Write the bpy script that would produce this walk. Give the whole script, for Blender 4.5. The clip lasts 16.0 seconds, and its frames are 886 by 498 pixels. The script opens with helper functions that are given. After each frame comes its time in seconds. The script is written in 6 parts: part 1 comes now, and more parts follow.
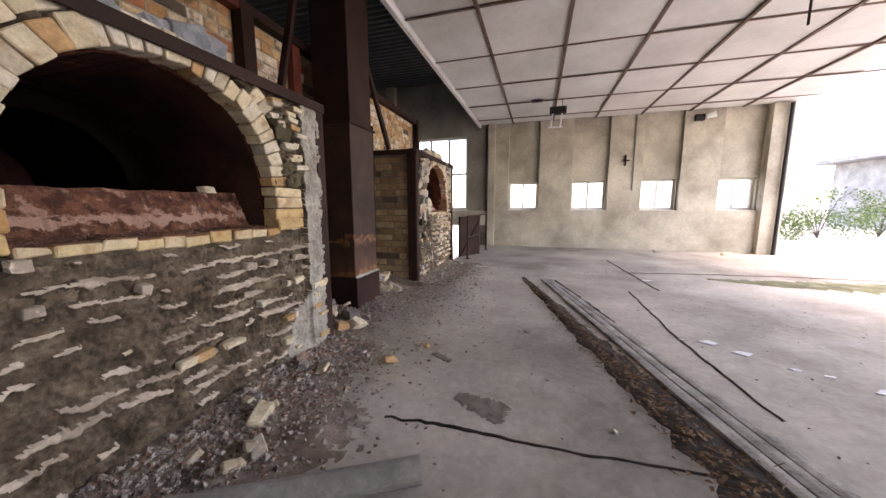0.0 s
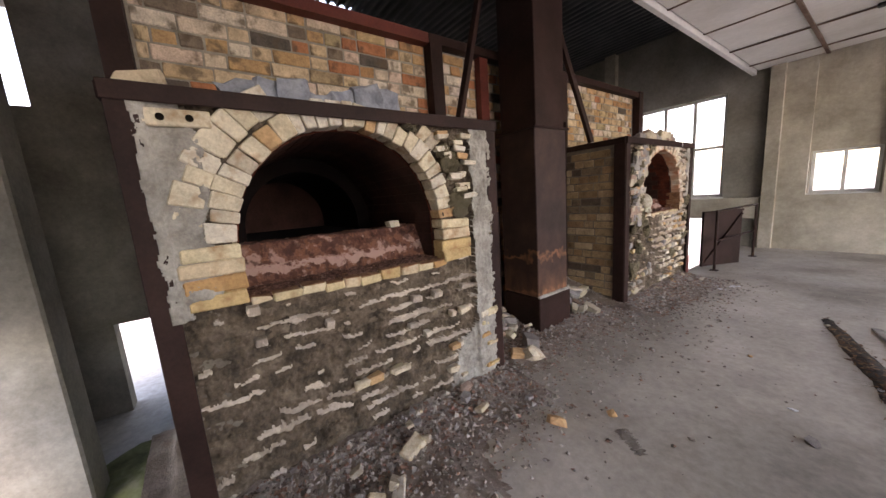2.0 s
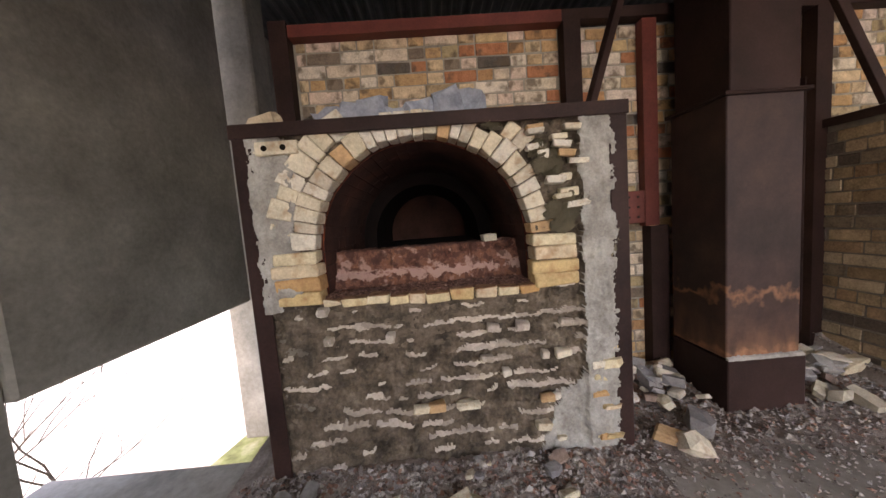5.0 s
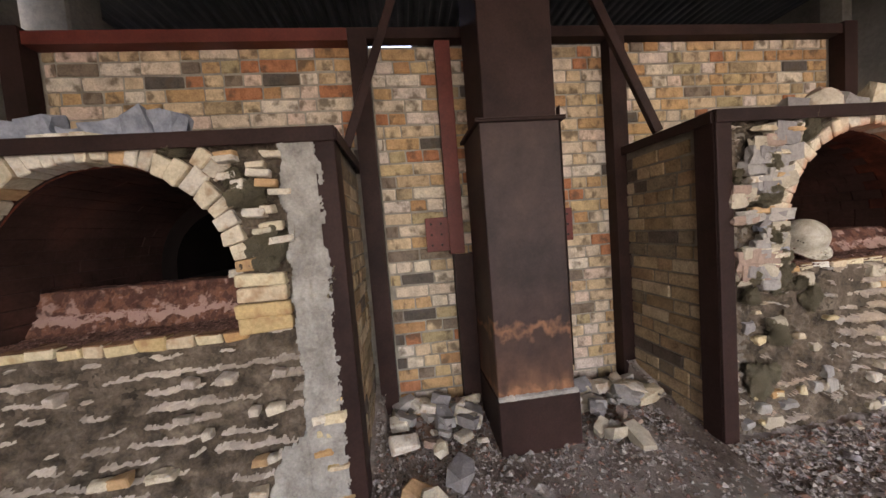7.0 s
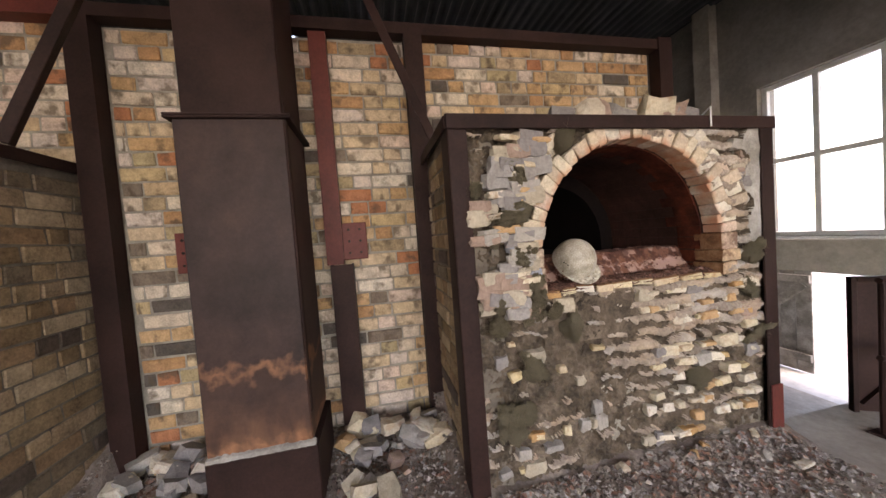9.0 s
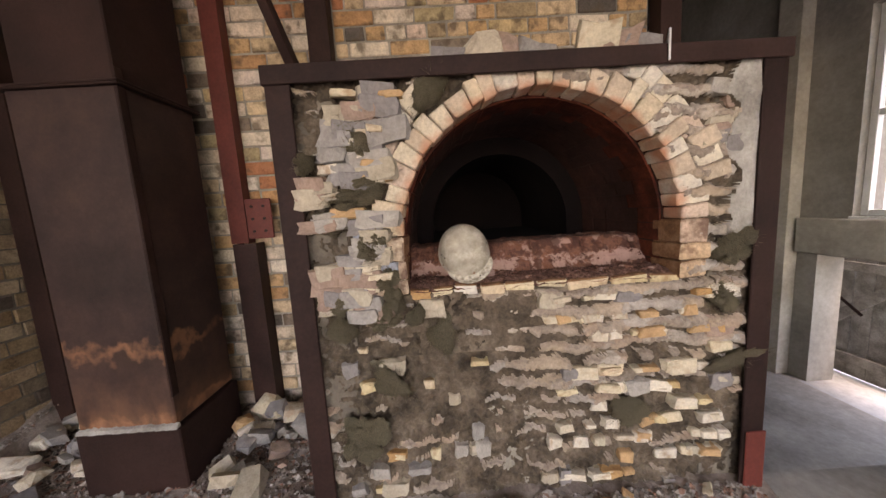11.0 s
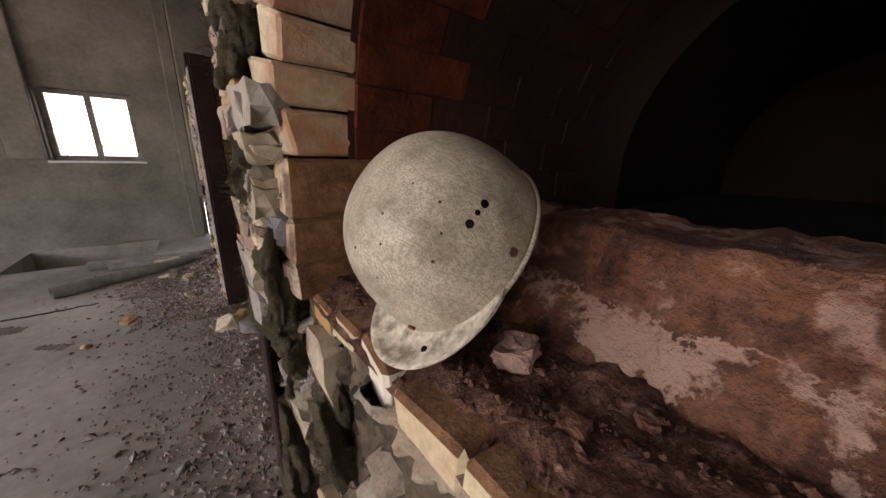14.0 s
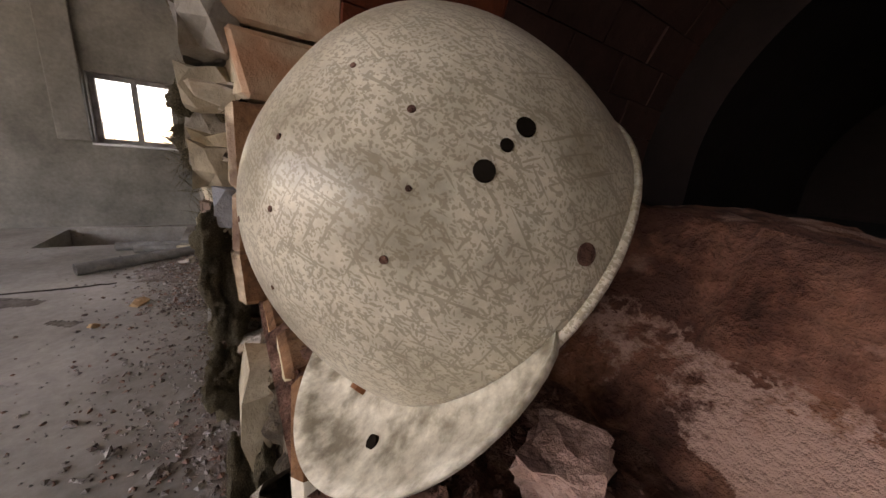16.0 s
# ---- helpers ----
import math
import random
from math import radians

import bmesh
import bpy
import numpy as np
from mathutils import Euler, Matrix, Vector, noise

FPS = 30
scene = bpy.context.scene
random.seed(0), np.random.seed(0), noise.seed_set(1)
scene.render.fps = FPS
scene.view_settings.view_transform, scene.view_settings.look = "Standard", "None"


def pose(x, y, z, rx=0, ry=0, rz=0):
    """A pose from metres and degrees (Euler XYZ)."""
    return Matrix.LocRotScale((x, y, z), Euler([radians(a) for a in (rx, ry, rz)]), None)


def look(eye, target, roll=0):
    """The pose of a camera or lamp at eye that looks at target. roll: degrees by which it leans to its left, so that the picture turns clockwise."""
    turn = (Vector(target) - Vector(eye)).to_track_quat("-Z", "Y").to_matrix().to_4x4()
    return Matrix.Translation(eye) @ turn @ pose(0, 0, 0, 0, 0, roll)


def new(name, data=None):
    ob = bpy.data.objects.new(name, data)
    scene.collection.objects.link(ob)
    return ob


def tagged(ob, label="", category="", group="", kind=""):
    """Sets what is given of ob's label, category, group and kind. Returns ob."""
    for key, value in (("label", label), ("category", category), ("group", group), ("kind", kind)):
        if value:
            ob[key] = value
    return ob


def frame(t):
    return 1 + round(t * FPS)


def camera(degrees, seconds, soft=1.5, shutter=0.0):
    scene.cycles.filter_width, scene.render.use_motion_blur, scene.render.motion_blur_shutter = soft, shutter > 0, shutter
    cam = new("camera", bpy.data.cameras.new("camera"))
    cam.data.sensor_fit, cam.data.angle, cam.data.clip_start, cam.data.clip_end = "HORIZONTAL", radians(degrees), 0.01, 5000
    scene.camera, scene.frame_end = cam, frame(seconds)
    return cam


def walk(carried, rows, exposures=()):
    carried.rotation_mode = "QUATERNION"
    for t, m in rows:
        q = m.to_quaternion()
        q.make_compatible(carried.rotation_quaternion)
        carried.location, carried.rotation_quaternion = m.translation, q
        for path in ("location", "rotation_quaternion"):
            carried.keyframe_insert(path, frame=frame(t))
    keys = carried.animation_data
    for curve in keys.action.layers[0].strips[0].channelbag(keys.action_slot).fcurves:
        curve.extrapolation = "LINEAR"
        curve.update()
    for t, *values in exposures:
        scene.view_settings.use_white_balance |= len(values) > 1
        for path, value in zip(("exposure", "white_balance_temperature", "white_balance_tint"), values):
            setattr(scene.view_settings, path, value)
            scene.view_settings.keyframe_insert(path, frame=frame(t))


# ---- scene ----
cam = camera(108.4, 16.0)
PATH = [
    (0, (0.063, -0.06, 1.108), (-0.504, 1.839, 0.838), -0.2),
    (0.5, (0.131, -0.035, 1.245), (-0.64, 1.78, 0.91), -1.8),
    (1, (0.139, 0.174, 1.238), (-0.88, 1.86, 0.895), -2.6),
    (1.5, (0.108, 0.346, 1.374), (-1.097, 1.91, 1.053), -2.2),
    (2, (0.121, 0.427, 1.363), (-1.490, 1.568, 1.049), -4.1),
    (2.5, (0.201, 0.546, 1.354), (-1.651, 1.27, 1.142), -4.6),
    (3, (0.141, 0.654, 1.337), (-1.794, 1.108, 1.117), -3.8),
    (3.2, (0.075, 0.706, 1.348), (-1.893, 1.078, 1.173), -0.9),
    (5.3, (0.067, 1.231, 1.332), (-1.925, 1.276, 1.156), -4.7),
    (5.5, (0.027, 1.338, 1.332), (-1.963, 1.414, 1.142), -4.1),
    (6, (-0.033, 1.683, 1.361), (-1.997, 2.038, 1.228), -2.5),
    (6.5, (0.0, 2.077, 1.362), (-1.979, 2.351, 1.255), -3.5),
    (7, (-0.022, 2.395, 1.352), (-2.006, 2.617, 1.236), -4.6),
    (7.5, (-0.13, 2.726, 1.357), (-2.081, 3.138, 1.204), -1.9),
    (8, (-0.147, 3.031, 1.329), (-2.1, 3.434, 1.185), -4.9),
    (8.5, (-0.107, 3.406, 1.337), (-2.052, 3.869, 1.3), -5.1),
    (9, (-0.116, 3.677, 1.313), (-2.071, 4.091, 1.234), -4.2),
    (9.5, (-0.088, 3.983, 1.342), (-2.029, 4.415, 1.132), -4.6),
    (9.7, (-0.069, 4.098, 1.344), (-2.02, 4.482, 1.133), -4.6),
    (11.8, (-0.647, 4.93, 1.31), (-2.572, 4.464, 1.033), -4.2),
    (12, (-0.745, 5.015, 1.31), (-2.617, 4.364, 1.037), -4.7),
    (12.5, (-0.94, 5.086, 1.277), (-2.629, 4.069, 0.942), -5.1),
    (13, (-1.173, 5.07, 1.275), (-2.734, 3.881, 0.886), -2.7),
    (13.5, (-1.333, 5.062, 1.254), (-2.661, 3.66, 0.734), -2.6),
    (14, (-1.44, 5.027, 1.219), (-2.626, 3.509, 0.683), 1.3),
    (14.5, (-1.499, 4.949, 1.168), (-2.652, 3.404, 0.636), 6.3),
    (15, (-1.539, 4.937, 1.149), (-2.605, 3.333, 0.608), 5.0),
    (15.5, (-1.552, 4.926, 1.159), (-2.64, 3.335, 0.627), 5.3),
    (16, (-1.553, 4.913, 1.167), (-2.632, 3.305, 0.669), 4.7),
]
EXPO = 3.6
walk(cam, [(t, look(eye, target, roll)) for t, eye, target, roll in PATH],
     exposures=[(0.0, EXPO, 8700, 27), (9.7, EXPO, 8900, 27), (12.0, EXPO - 0.2, 9400, 30), (16.0, EXPO - 0.3, 9300, 29)])

# ---------------------------------------------------------------- world and light
SUN_EL, SUN_ROT = radians(66), radians(100)
world = bpy.data.worlds.new("overcast_sky")
scene.world = world
world.use_nodes = True
wn = world.node_tree
sky = wn.nodes.new("ShaderNodeTexSky")
sky.sky_type = "NISHITA"
sky.sun_disc = False
sky.sun_elevation, sky.sun_rotation = SUN_EL, SUN_ROT
sky.air_density, sky.dust_density = 1.0, 1.2
wn.nodes["Background"].inputs["Strength"].default_value = 0.15
wn.links.new(sky.outputs["Color"], wn.nodes["Background"].inputs["Color"])
sun = new("sun", bpy.data.lights.new("sun", "SUN"))
sun.data.energy, sun.data.angle, sun.data.color = 0.6, radians(40), (1.0, 0.97, 0.92)
sun.matrix_world = look((math.sin(SUN_ROT) * 20 * math.cos(SUN_EL), math.cos(SUN_ROT) * 20 * math.cos(SUN_EL), 20 * math.sin(SUN_EL)), (0, 0, 0))


# ---------------------------------------------------------------- materials
def mat(name, cols, scale=6.0, fine=60.0, rough=0.85, bump=0.3, metal=0.0, palette=None, mottle=0.35, cells=None, dist=0.01, hard=0.0):
    """Two scales of noise over one or more colours. palette: colours picked piece by piece; cells: the size of broken patches."""
    m = bpy.data.materials.new(name)
    m.use_nodes = True
    nt = m.node_tree
    N, L = nt.nodes, nt.links
    bsdf = N["Principled BSDF"]
    tc, info, add = N.new("ShaderNodeTexCoord"), N.new("ShaderNodeObjectInfo"), N.new("ShaderNodeVectorMath")
    mul = N.new("ShaderNodeMath")
    mul.operation, mul.inputs[1].default_value = "MULTIPLY", 53.0
    L.new(info.outputs["Random"], mul.inputs[0])
    L.new(tc.outputs["Object"], add.inputs[0])
    L.new(mul.outputs[0], add.inputs[1])

    def tex(sc, det, ro=0.6):
        n = N.new("ShaderNodeTexNoise")
        n.inputs["Scale"].default_value, n.inputs["Detail"].default_value, n.inputs["Roughness"].default_value = sc, det, ro
        L.new(add.outputs[0], n.inputs["Vector"])
        return n

    big, small = tex(scale, 6), tex(fine, 5, 0.7)
    ramp = N.new("ShaderNodeValToRGB")
    el = ramp.color_ramp.elements
    if palette:
        ramp.color_ramp.interpolation = "CONSTANT"
        while len(el) < len(palette):
            el.new(0.5)
        for i, c in enumerate(palette):
            el[i].position, el[i].color = i / len(palette), (*c, 1)
        if cells:
            vo = N.new("ShaderNodeTexVoronoi")
            vo.inputs["Scale"].default_value = cells
            warp, wmix = tex(cells * 2.2, 3), N.new("ShaderNodeVectorMath")
            wmix.operation, wmix.inputs[1].default_value = "MULTIPLY_ADD", (0.8 / cells,) * 3
            L.new(warp.outputs["Color"], wmix.inputs[0])
            L.new(add.outputs[0], wmix.inputs[2])
            L.new(wmix.outputs[0], vo.inputs["Vector"])
            sep = N.new("ShaderNodeSeparateColor")
            L.new(vo.outputs["Color"], sep.inputs[0])
            L.new(sep.outputs[0], ramp.inputs["Fac"])
        else:
            L.new(info.outputs["Random"], ramp.inputs["Fac"])
    else:
        while len(el) < len(cols):
            el.new(0.5)
        for i, c in enumerate(cols):
            el[i].position, el[i].color = (0.5 + (0.4 - 0.36 * hard) * (i / max(1, len(cols) - 1) - 0.5)), (*c, 1)
        L.new(big.outputs["Fac"], ramp.inputs["Fac"])
    mr = N.new("ShaderNodeMapRange")
    mr.inputs["From Min"].default_value, mr.inputs["From Max"].default_value = 0.35, 0.68
    mr.inputs["To Min"].default_value, mr.inputs["To Max"].default_value = 1.0 - mottle, 1.0 + mottle * 0.4
    mix2 = N.new("ShaderNodeMath")
    mix2.operation = "ADD"
    half = N.new("ShaderNodeMath")
    half.operation, half.inputs[1].default_value = "MULTIPLY", 0.5
    L.new(big.outputs["Fac"], mix2.inputs[0])
    L.new(small.outputs["Fac"], mix2.inputs[1])
    L.new(mix2.outputs[0], half.inputs[0])
    L.new(half.outputs[0], mr.inputs["Value"])
    tint = N.new("ShaderNodeVectorMath")
    tint.operation = "SCALE"
    L.new(ramp.outputs["Color"], tint.inputs[0])
    L.new(mr.outputs["Result"], tint.inputs["Scale"])
    L.new(tint.outputs[0], bsdf.inputs["Base Color"])
    bsdf.inputs["Roughness"].default_value, bsdf.inputs["Metallic"].default_value = rough, metal
    bsdf.inputs["Specular IOR Level"].default_value = 0.3
    if bump:
        b = N.new("ShaderNodeBump")
        b.inputs["Strength"].default_value, b.inputs["Distance"].default_value = bump, dist
        L.new(half.outputs[0], b.inputs["Height"])
        L.new(b.outputs["Normal"], bsdf.inputs["Normal"])
    return m


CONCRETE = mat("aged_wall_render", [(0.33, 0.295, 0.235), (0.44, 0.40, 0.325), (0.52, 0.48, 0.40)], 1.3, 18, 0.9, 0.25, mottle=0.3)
# Darker copy of the wall render; the north-west wall's shade is in the colour.
CONCRETE_SHADED = mat("shaded_wall_render", [(0.25, 0.23, 0.195), (0.33, 0.31, 0.27)], 1.4, 20, 0.9, 0.25, mottle=0.3)
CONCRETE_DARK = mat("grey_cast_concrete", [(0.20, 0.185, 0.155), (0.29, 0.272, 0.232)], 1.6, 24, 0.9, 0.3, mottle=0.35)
FLOOR = mat("dusty_concrete_floor", [(0.235, 0.207, 0.172), (0.375, 0.338, 0.29), (0.45, 0.412, 0.36)], 0.9, 22, 0.8, 0.2, mottle=0.35)
PANEL = mat("white_ceiling_panel", [(0.62, 0.61, 0.58), (0.74, 0.73, 0.71)], 1.1, 14, 0.7, 0.08, mottle=0.14)
STRIP = mat("brown_ceiling_strip", [(0.12, 0.07, 0.05), (0.2, 0.14, 0.11)], 5, 60, 0.8, 0.1)
STEEL = mat("dark_primer_steel", [(0.023, 0.011, 0.0095), (0.038, 0.0185, 0.0155)], 3, 70, 0.6, 0.15, mottle=0.4)
RED_STEEL = mat("red_primer_steel", [(0.11, 0.022, 0.016), (0.15, 0.032, 0.024)], 4, 60, 0.55, 0.1)
CORRUGATED = mat("dark_corrugated_steel", [(0.05, 0.052, 0.055), (0.075, 0.077, 0.08)], 2, 40, 0.5, 0.05)
BRICK_COLS = [(0.54, 0.38, 0.23), (0.66, 0.54, 0.42), (0.46, 0.25, 0.12), (0.58, 0.43, 0.27), (0.62, 0.50, 0.38), (0.70, 0.61, 0.50), (0.52, 0.32, 0.16), (0.38, 0.28, 0.17),
              (0.66, 0.50, 0.40), (0.21, 0.16, 0.12), (0.60, 0.45, 0.30), (0.45, 0.18, 0.09), (0.68, 0.58, 0.45), (0.11, 0.092, 0.078), (0.55, 0.40, 0.22), (0.42, 0.33, 0.19),
              (0.64, 0.53, 0.45), (0.57, 0.36, 0.19), (0.63, 0.47, 0.30)]
BRICK = mat("yellow_stock_brick", [], 14, 90, 0.9, 0.7, palette=BRICK_COLS, mottle=0.5)


def smudge(m, dark, scale, low, high, amount):
    """Dark burnt patches with soft edges, each wandering over its own brick."""
    nt = m.node_tree
    N, L = nt.nodes, nt.links
    base = N["Principled BSDF"].inputs["Base Color"].links[0].from_socket
    vec = [n for n in N if n.bl_idname == "ShaderNodeTexNoise"][0].inputs["Vector"].links[0].from_socket
    noi, mr, mx = N.new("ShaderNodeTexNoise"), N.new("ShaderNodeMapRange"), N.new("ShaderNodeMix")
    noi.inputs["Scale"].default_value, noi.inputs["Detail"].default_value = scale, 5
    L.new(vec, noi.inputs["Vector"])
    mr.inputs["From Min"].default_value, mr.inputs["From Max"].default_value, mr.inputs["To Max"].default_value = low, high, amount
    L.new(noi.outputs["Fac"], mr.inputs["Value"])
    mx.data_type = "RGBA"
    L.new(mr.outputs["Result"], mx.inputs["Factor"])
    L.new(base, mx.inputs["A"])
    mx.inputs["B"].default_value = (*dark, 1)
    L.new(mx.outputs["Result"], N["Principled BSDF"].inputs["Base Color"])


smudge(BRICK, (0.095, 0.068, 0.046), 10, 0.53, 0.65, 0.8)
# Darker brick and mortar for the kiln sides: the narrow bay's shade as colour.
BRICK_SHADED = mat("shade_darkened_stock_brick", [], 9, 70, 0.92, 0.5, mottle=0.6, palette=[(0.34, 0.24, 0.14), (0.42, 0.30, 0.18), (0.27, 0.18, 0.10), (0.38, 0.27, 0.17), (0.12, 0.09, 0.07), (0.46, 0.35, 0.23), (0.33, 0.21, 0.12), (0.22, 0.165, 0.11)])
MORTAR_SHADED = mat("shade_darkened_mortar", [(0.14, 0.118, 0.093), (0.21, 0.18, 0.145)], 8, 90, 0.95, 0.6)
MORTAR = mat("grey_mortar", [(0.25, 0.225, 0.185), (0.35, 0.32, 0.265)], 8, 90, 0.95, 0.6)
MUD = mat("dark_clay_mud", [(0.064, 0.048, 0.034), (0.132, 0.100, 0.072), (0.205, 0.160, 0.118)], 9, 70, 0.95, 0.9, mottle=0.6, dist=0.02)
CEMENT = mat("rough_grey_cement", [(0.27, 0.25, 0.22), (0.40, 0.38, 0.34)], 7, 80, 0.92, 0.7, mottle=0.4)
RIDGE = mat("squeezed_mortar", [], 8, 60, 0.9, 0.5, palette=[(0.44, 0.37, 0.31), (0.50, 0.42, 0.35), (0.36, 0.30, 0.245), (0.56, 0.48, 0.39)], cells=6, mottle=0.4)
RUBBLE = mat("tan_mortar_beds", [], 9, 70, 0.95, 0.9, cells=8, mottle=0.5, dist=0.02,
             palette=[(0.42, 0.34, 0.27), (0.37, 0.30, 0.245), (0.46, 0.36, 0.27), (0.40, 0.33, 0.27), (0.48, 0.41, 0.34), (0.34, 0.275, 0.22), (0.44, 0.33, 0.25), (0.43, 0.38, 0.33)])
CREAM = mat("cream_firebrick", [], 9, 70, 0.88, 0.5, mottle=0.4,
            palette=[(0.66, 0.58, 0.44), (0.62, 0.53, 0.38), (0.63, 0.57, 0.47), (0.52, 0.45, 0.35), (0.68, 0.61, 0.49), (0.54, 0.34, 0.18), (0.62, 0.54, 0.40), (0.66, 0.6, 0.5)])
YELLOW = mat("ochre_firebrick", [], 10, 70, 0.88, 0.5, mottle=0.4, palette=[(0.62, 0.50, 0.30), (0.56, 0.40, 0.20), (0.64, 0.54, 0.36), (0.50, 0.29, 0.13), (0.60, 0.48, 0.33)])
smudge(CREAM, (0.30, 0.17, 0.09), 16, 0.52, 0.72, 0.7)
smudge(YELLOW, (0.30, 0.15, 0.07), 16, 0.52, 0.72, 0.7)
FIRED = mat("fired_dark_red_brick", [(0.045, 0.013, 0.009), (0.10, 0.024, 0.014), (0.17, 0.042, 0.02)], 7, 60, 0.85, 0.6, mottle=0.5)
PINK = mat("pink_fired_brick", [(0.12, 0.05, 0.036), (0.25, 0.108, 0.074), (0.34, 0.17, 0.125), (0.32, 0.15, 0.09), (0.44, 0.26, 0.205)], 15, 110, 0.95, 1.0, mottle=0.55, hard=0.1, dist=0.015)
# Soot plus the shade deep in the chamber, both put into the colour.
SOOT_SHADE = mat("soot_and_shade_lining", [(0.006, 0.0036, 0.0033), (0.011, 0.0066, 0.006)], 3, 50, 0.95, 0.4, mottle=0.4)
# Smoke and the vault's shade share this one dark colour.
FIRED_SHADE = mat("smoked_shade_brick", [(0.036, 0.018, 0.015), (0.056, 0.027, 0.022), (0.082, 0.034, 0.026)], 3, 50, 0.85, 0.4, mottle=0.4)
for dull in (SOOT_SHADE, FIRED, FIRED_SHADE, STEEL):
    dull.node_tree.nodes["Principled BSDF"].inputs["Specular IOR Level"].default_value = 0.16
smudge(PINK, (0.54, 0.37, 0.32), 13, 0.54, 0.59, 0.7)
smudge(PINK, (0.085, 0.036, 0.028), 21, 0.50, 0.56, 0.75)
GRIT = mat("red_brown_grit", [(0.085, 0.038, 0.027), (0.16, 0.075, 0.055), (0.24, 0.125, 0.095), (0.34, 0.20, 0.155)], 40, 190, 1.0, 1.0, mottle=0.65, dist=0.015)
WOOL = mat("brown_green_mineral_wool", [(0.10, 0.082, 0.05), (0.22, 0.185, 0.12), (0.34, 0.29, 0.20)], 70, 300, 1.0, 1.0, mottle=0.6, dist=0.02)
GRAVEL = mat("grey_gravel", [], 20, 120, 0.95, 0.4, mottle=0.4, palette=[(0.20, 0.175, 0.155), (0.30, 0.27, 0.245), (0.43, 0.39, 0.35), (0.13, 0.10, 0.085), (0.27, 0.155, 0.115), (0.33, 0.285, 0.245)], cells=40)
STONE = mat("dusty_broken_stone", [], 14, 90, 0.95, 0.5, mottle=0.4, palette=[(0.30, 0.28, 0.26), (0.38, 0.35, 0.31), (0.44, 0.38, 0.29), (0.25, 0.23, 0.22), (0.34, 0.24, 0.19)])
SCUFF = mat("scuffed_pale_resin", [(0.30, 0.265, 0.20), (0.56, 0.52, 0.43), (0.70, 0.67, 0.58)], 55, 260, 0.38, 0.3, mottle=0.35, hard=0.3, dist=0.002)
HOLE = mat("dark_vent_hole", [(0.01, 0.008, 0.006), (0.015, 0.012, 0.01)], 10, 60, 0.9, 0)
HOLE.node_tree.nodes["Principled BSDF"].inputs["Specular IOR Level"].default_value = 0.0
COPPER = mat("rusty_rivet", [(0.16, 0.05, 0.02), (0.28, 0.11, 0.05)], 60, 200, 0.6, 0.2)
WOOD = mat("weathered_grey_wood", [(0.23, 0.21, 0.185), (0.40, 0.375, 0.34)], 5, 60, 0.9, 0.5, mottle=0.5)
WHITE = mat("white_window_paint", [(0.66, 0.66, 0.63), (0.76, 0.76, 0.73)], 5, 60, 0.6, 0.1, mottle=0.15)
FRAME_GREY = mat("grey_window_timber", [(0.20, 0.19, 0.175), (0.30, 0.285, 0.265)], 6, 60, 0.8, 0.3)
# Pale for glare outdoors and to bounce light onto the kiln wall.
YARD = mat("pale_bounce_yard", [(0.42, 0.41, 0.38), (0.55, 0.54, 0.51)], 0.6, 12, 0.95, 0.2)
MOSS = mat("mossy_ground", [(0.09, 0.105, 0.035), (0.16, 0.18, 0.075), (0.25, 0.25, 0.17)], 3.5, 25, 0.95, 0.5)
LEAF = mat("dead_leaf_litter", [], 20, 90, 0.9, 0.4, palette=[(0.12, 0.06, 0.03), (0.18, 0.10, 0.05), (0.08, 0.045, 0.03), (0.22, 0.15, 0.09)], cells=30)
GREEN = mat("green_foliage", [(0.05, 0.09, 0.025), (0.10, 0.15, 0.05)], 6, 40, 0.7, 0.2)
BLACK = mat("black_plastic", [(0.012, 0.012, 0.012), (0.02, 0.02, 0.02)], 6, 60, 0.6, 0.05)
PAPER = mat("white_scrap", [(0.6, 0.62, 0.64), (0.72, 0.74, 0.76)], 8, 60, 0.7, 0.1)
BLUEGREY = mat("blue_grey_mortar", [(0.22, 0.24, 0.28), (0.32, 0.34, 0.38)], 14, 80, 0.95, 0.7)
SHED = mat("far_grey_shed", [(0.25, 0.25, 0.25), (0.33, 0.33, 0.32)], 2, 20, 0.9, 0.1)
LAMP_TUBE = mat("white_tube_glass", [(0.7, 0.7, 0.68), (0.75, 0.75, 0.74)], 8, 60, 0.3, 0.02, mottle=0.1)


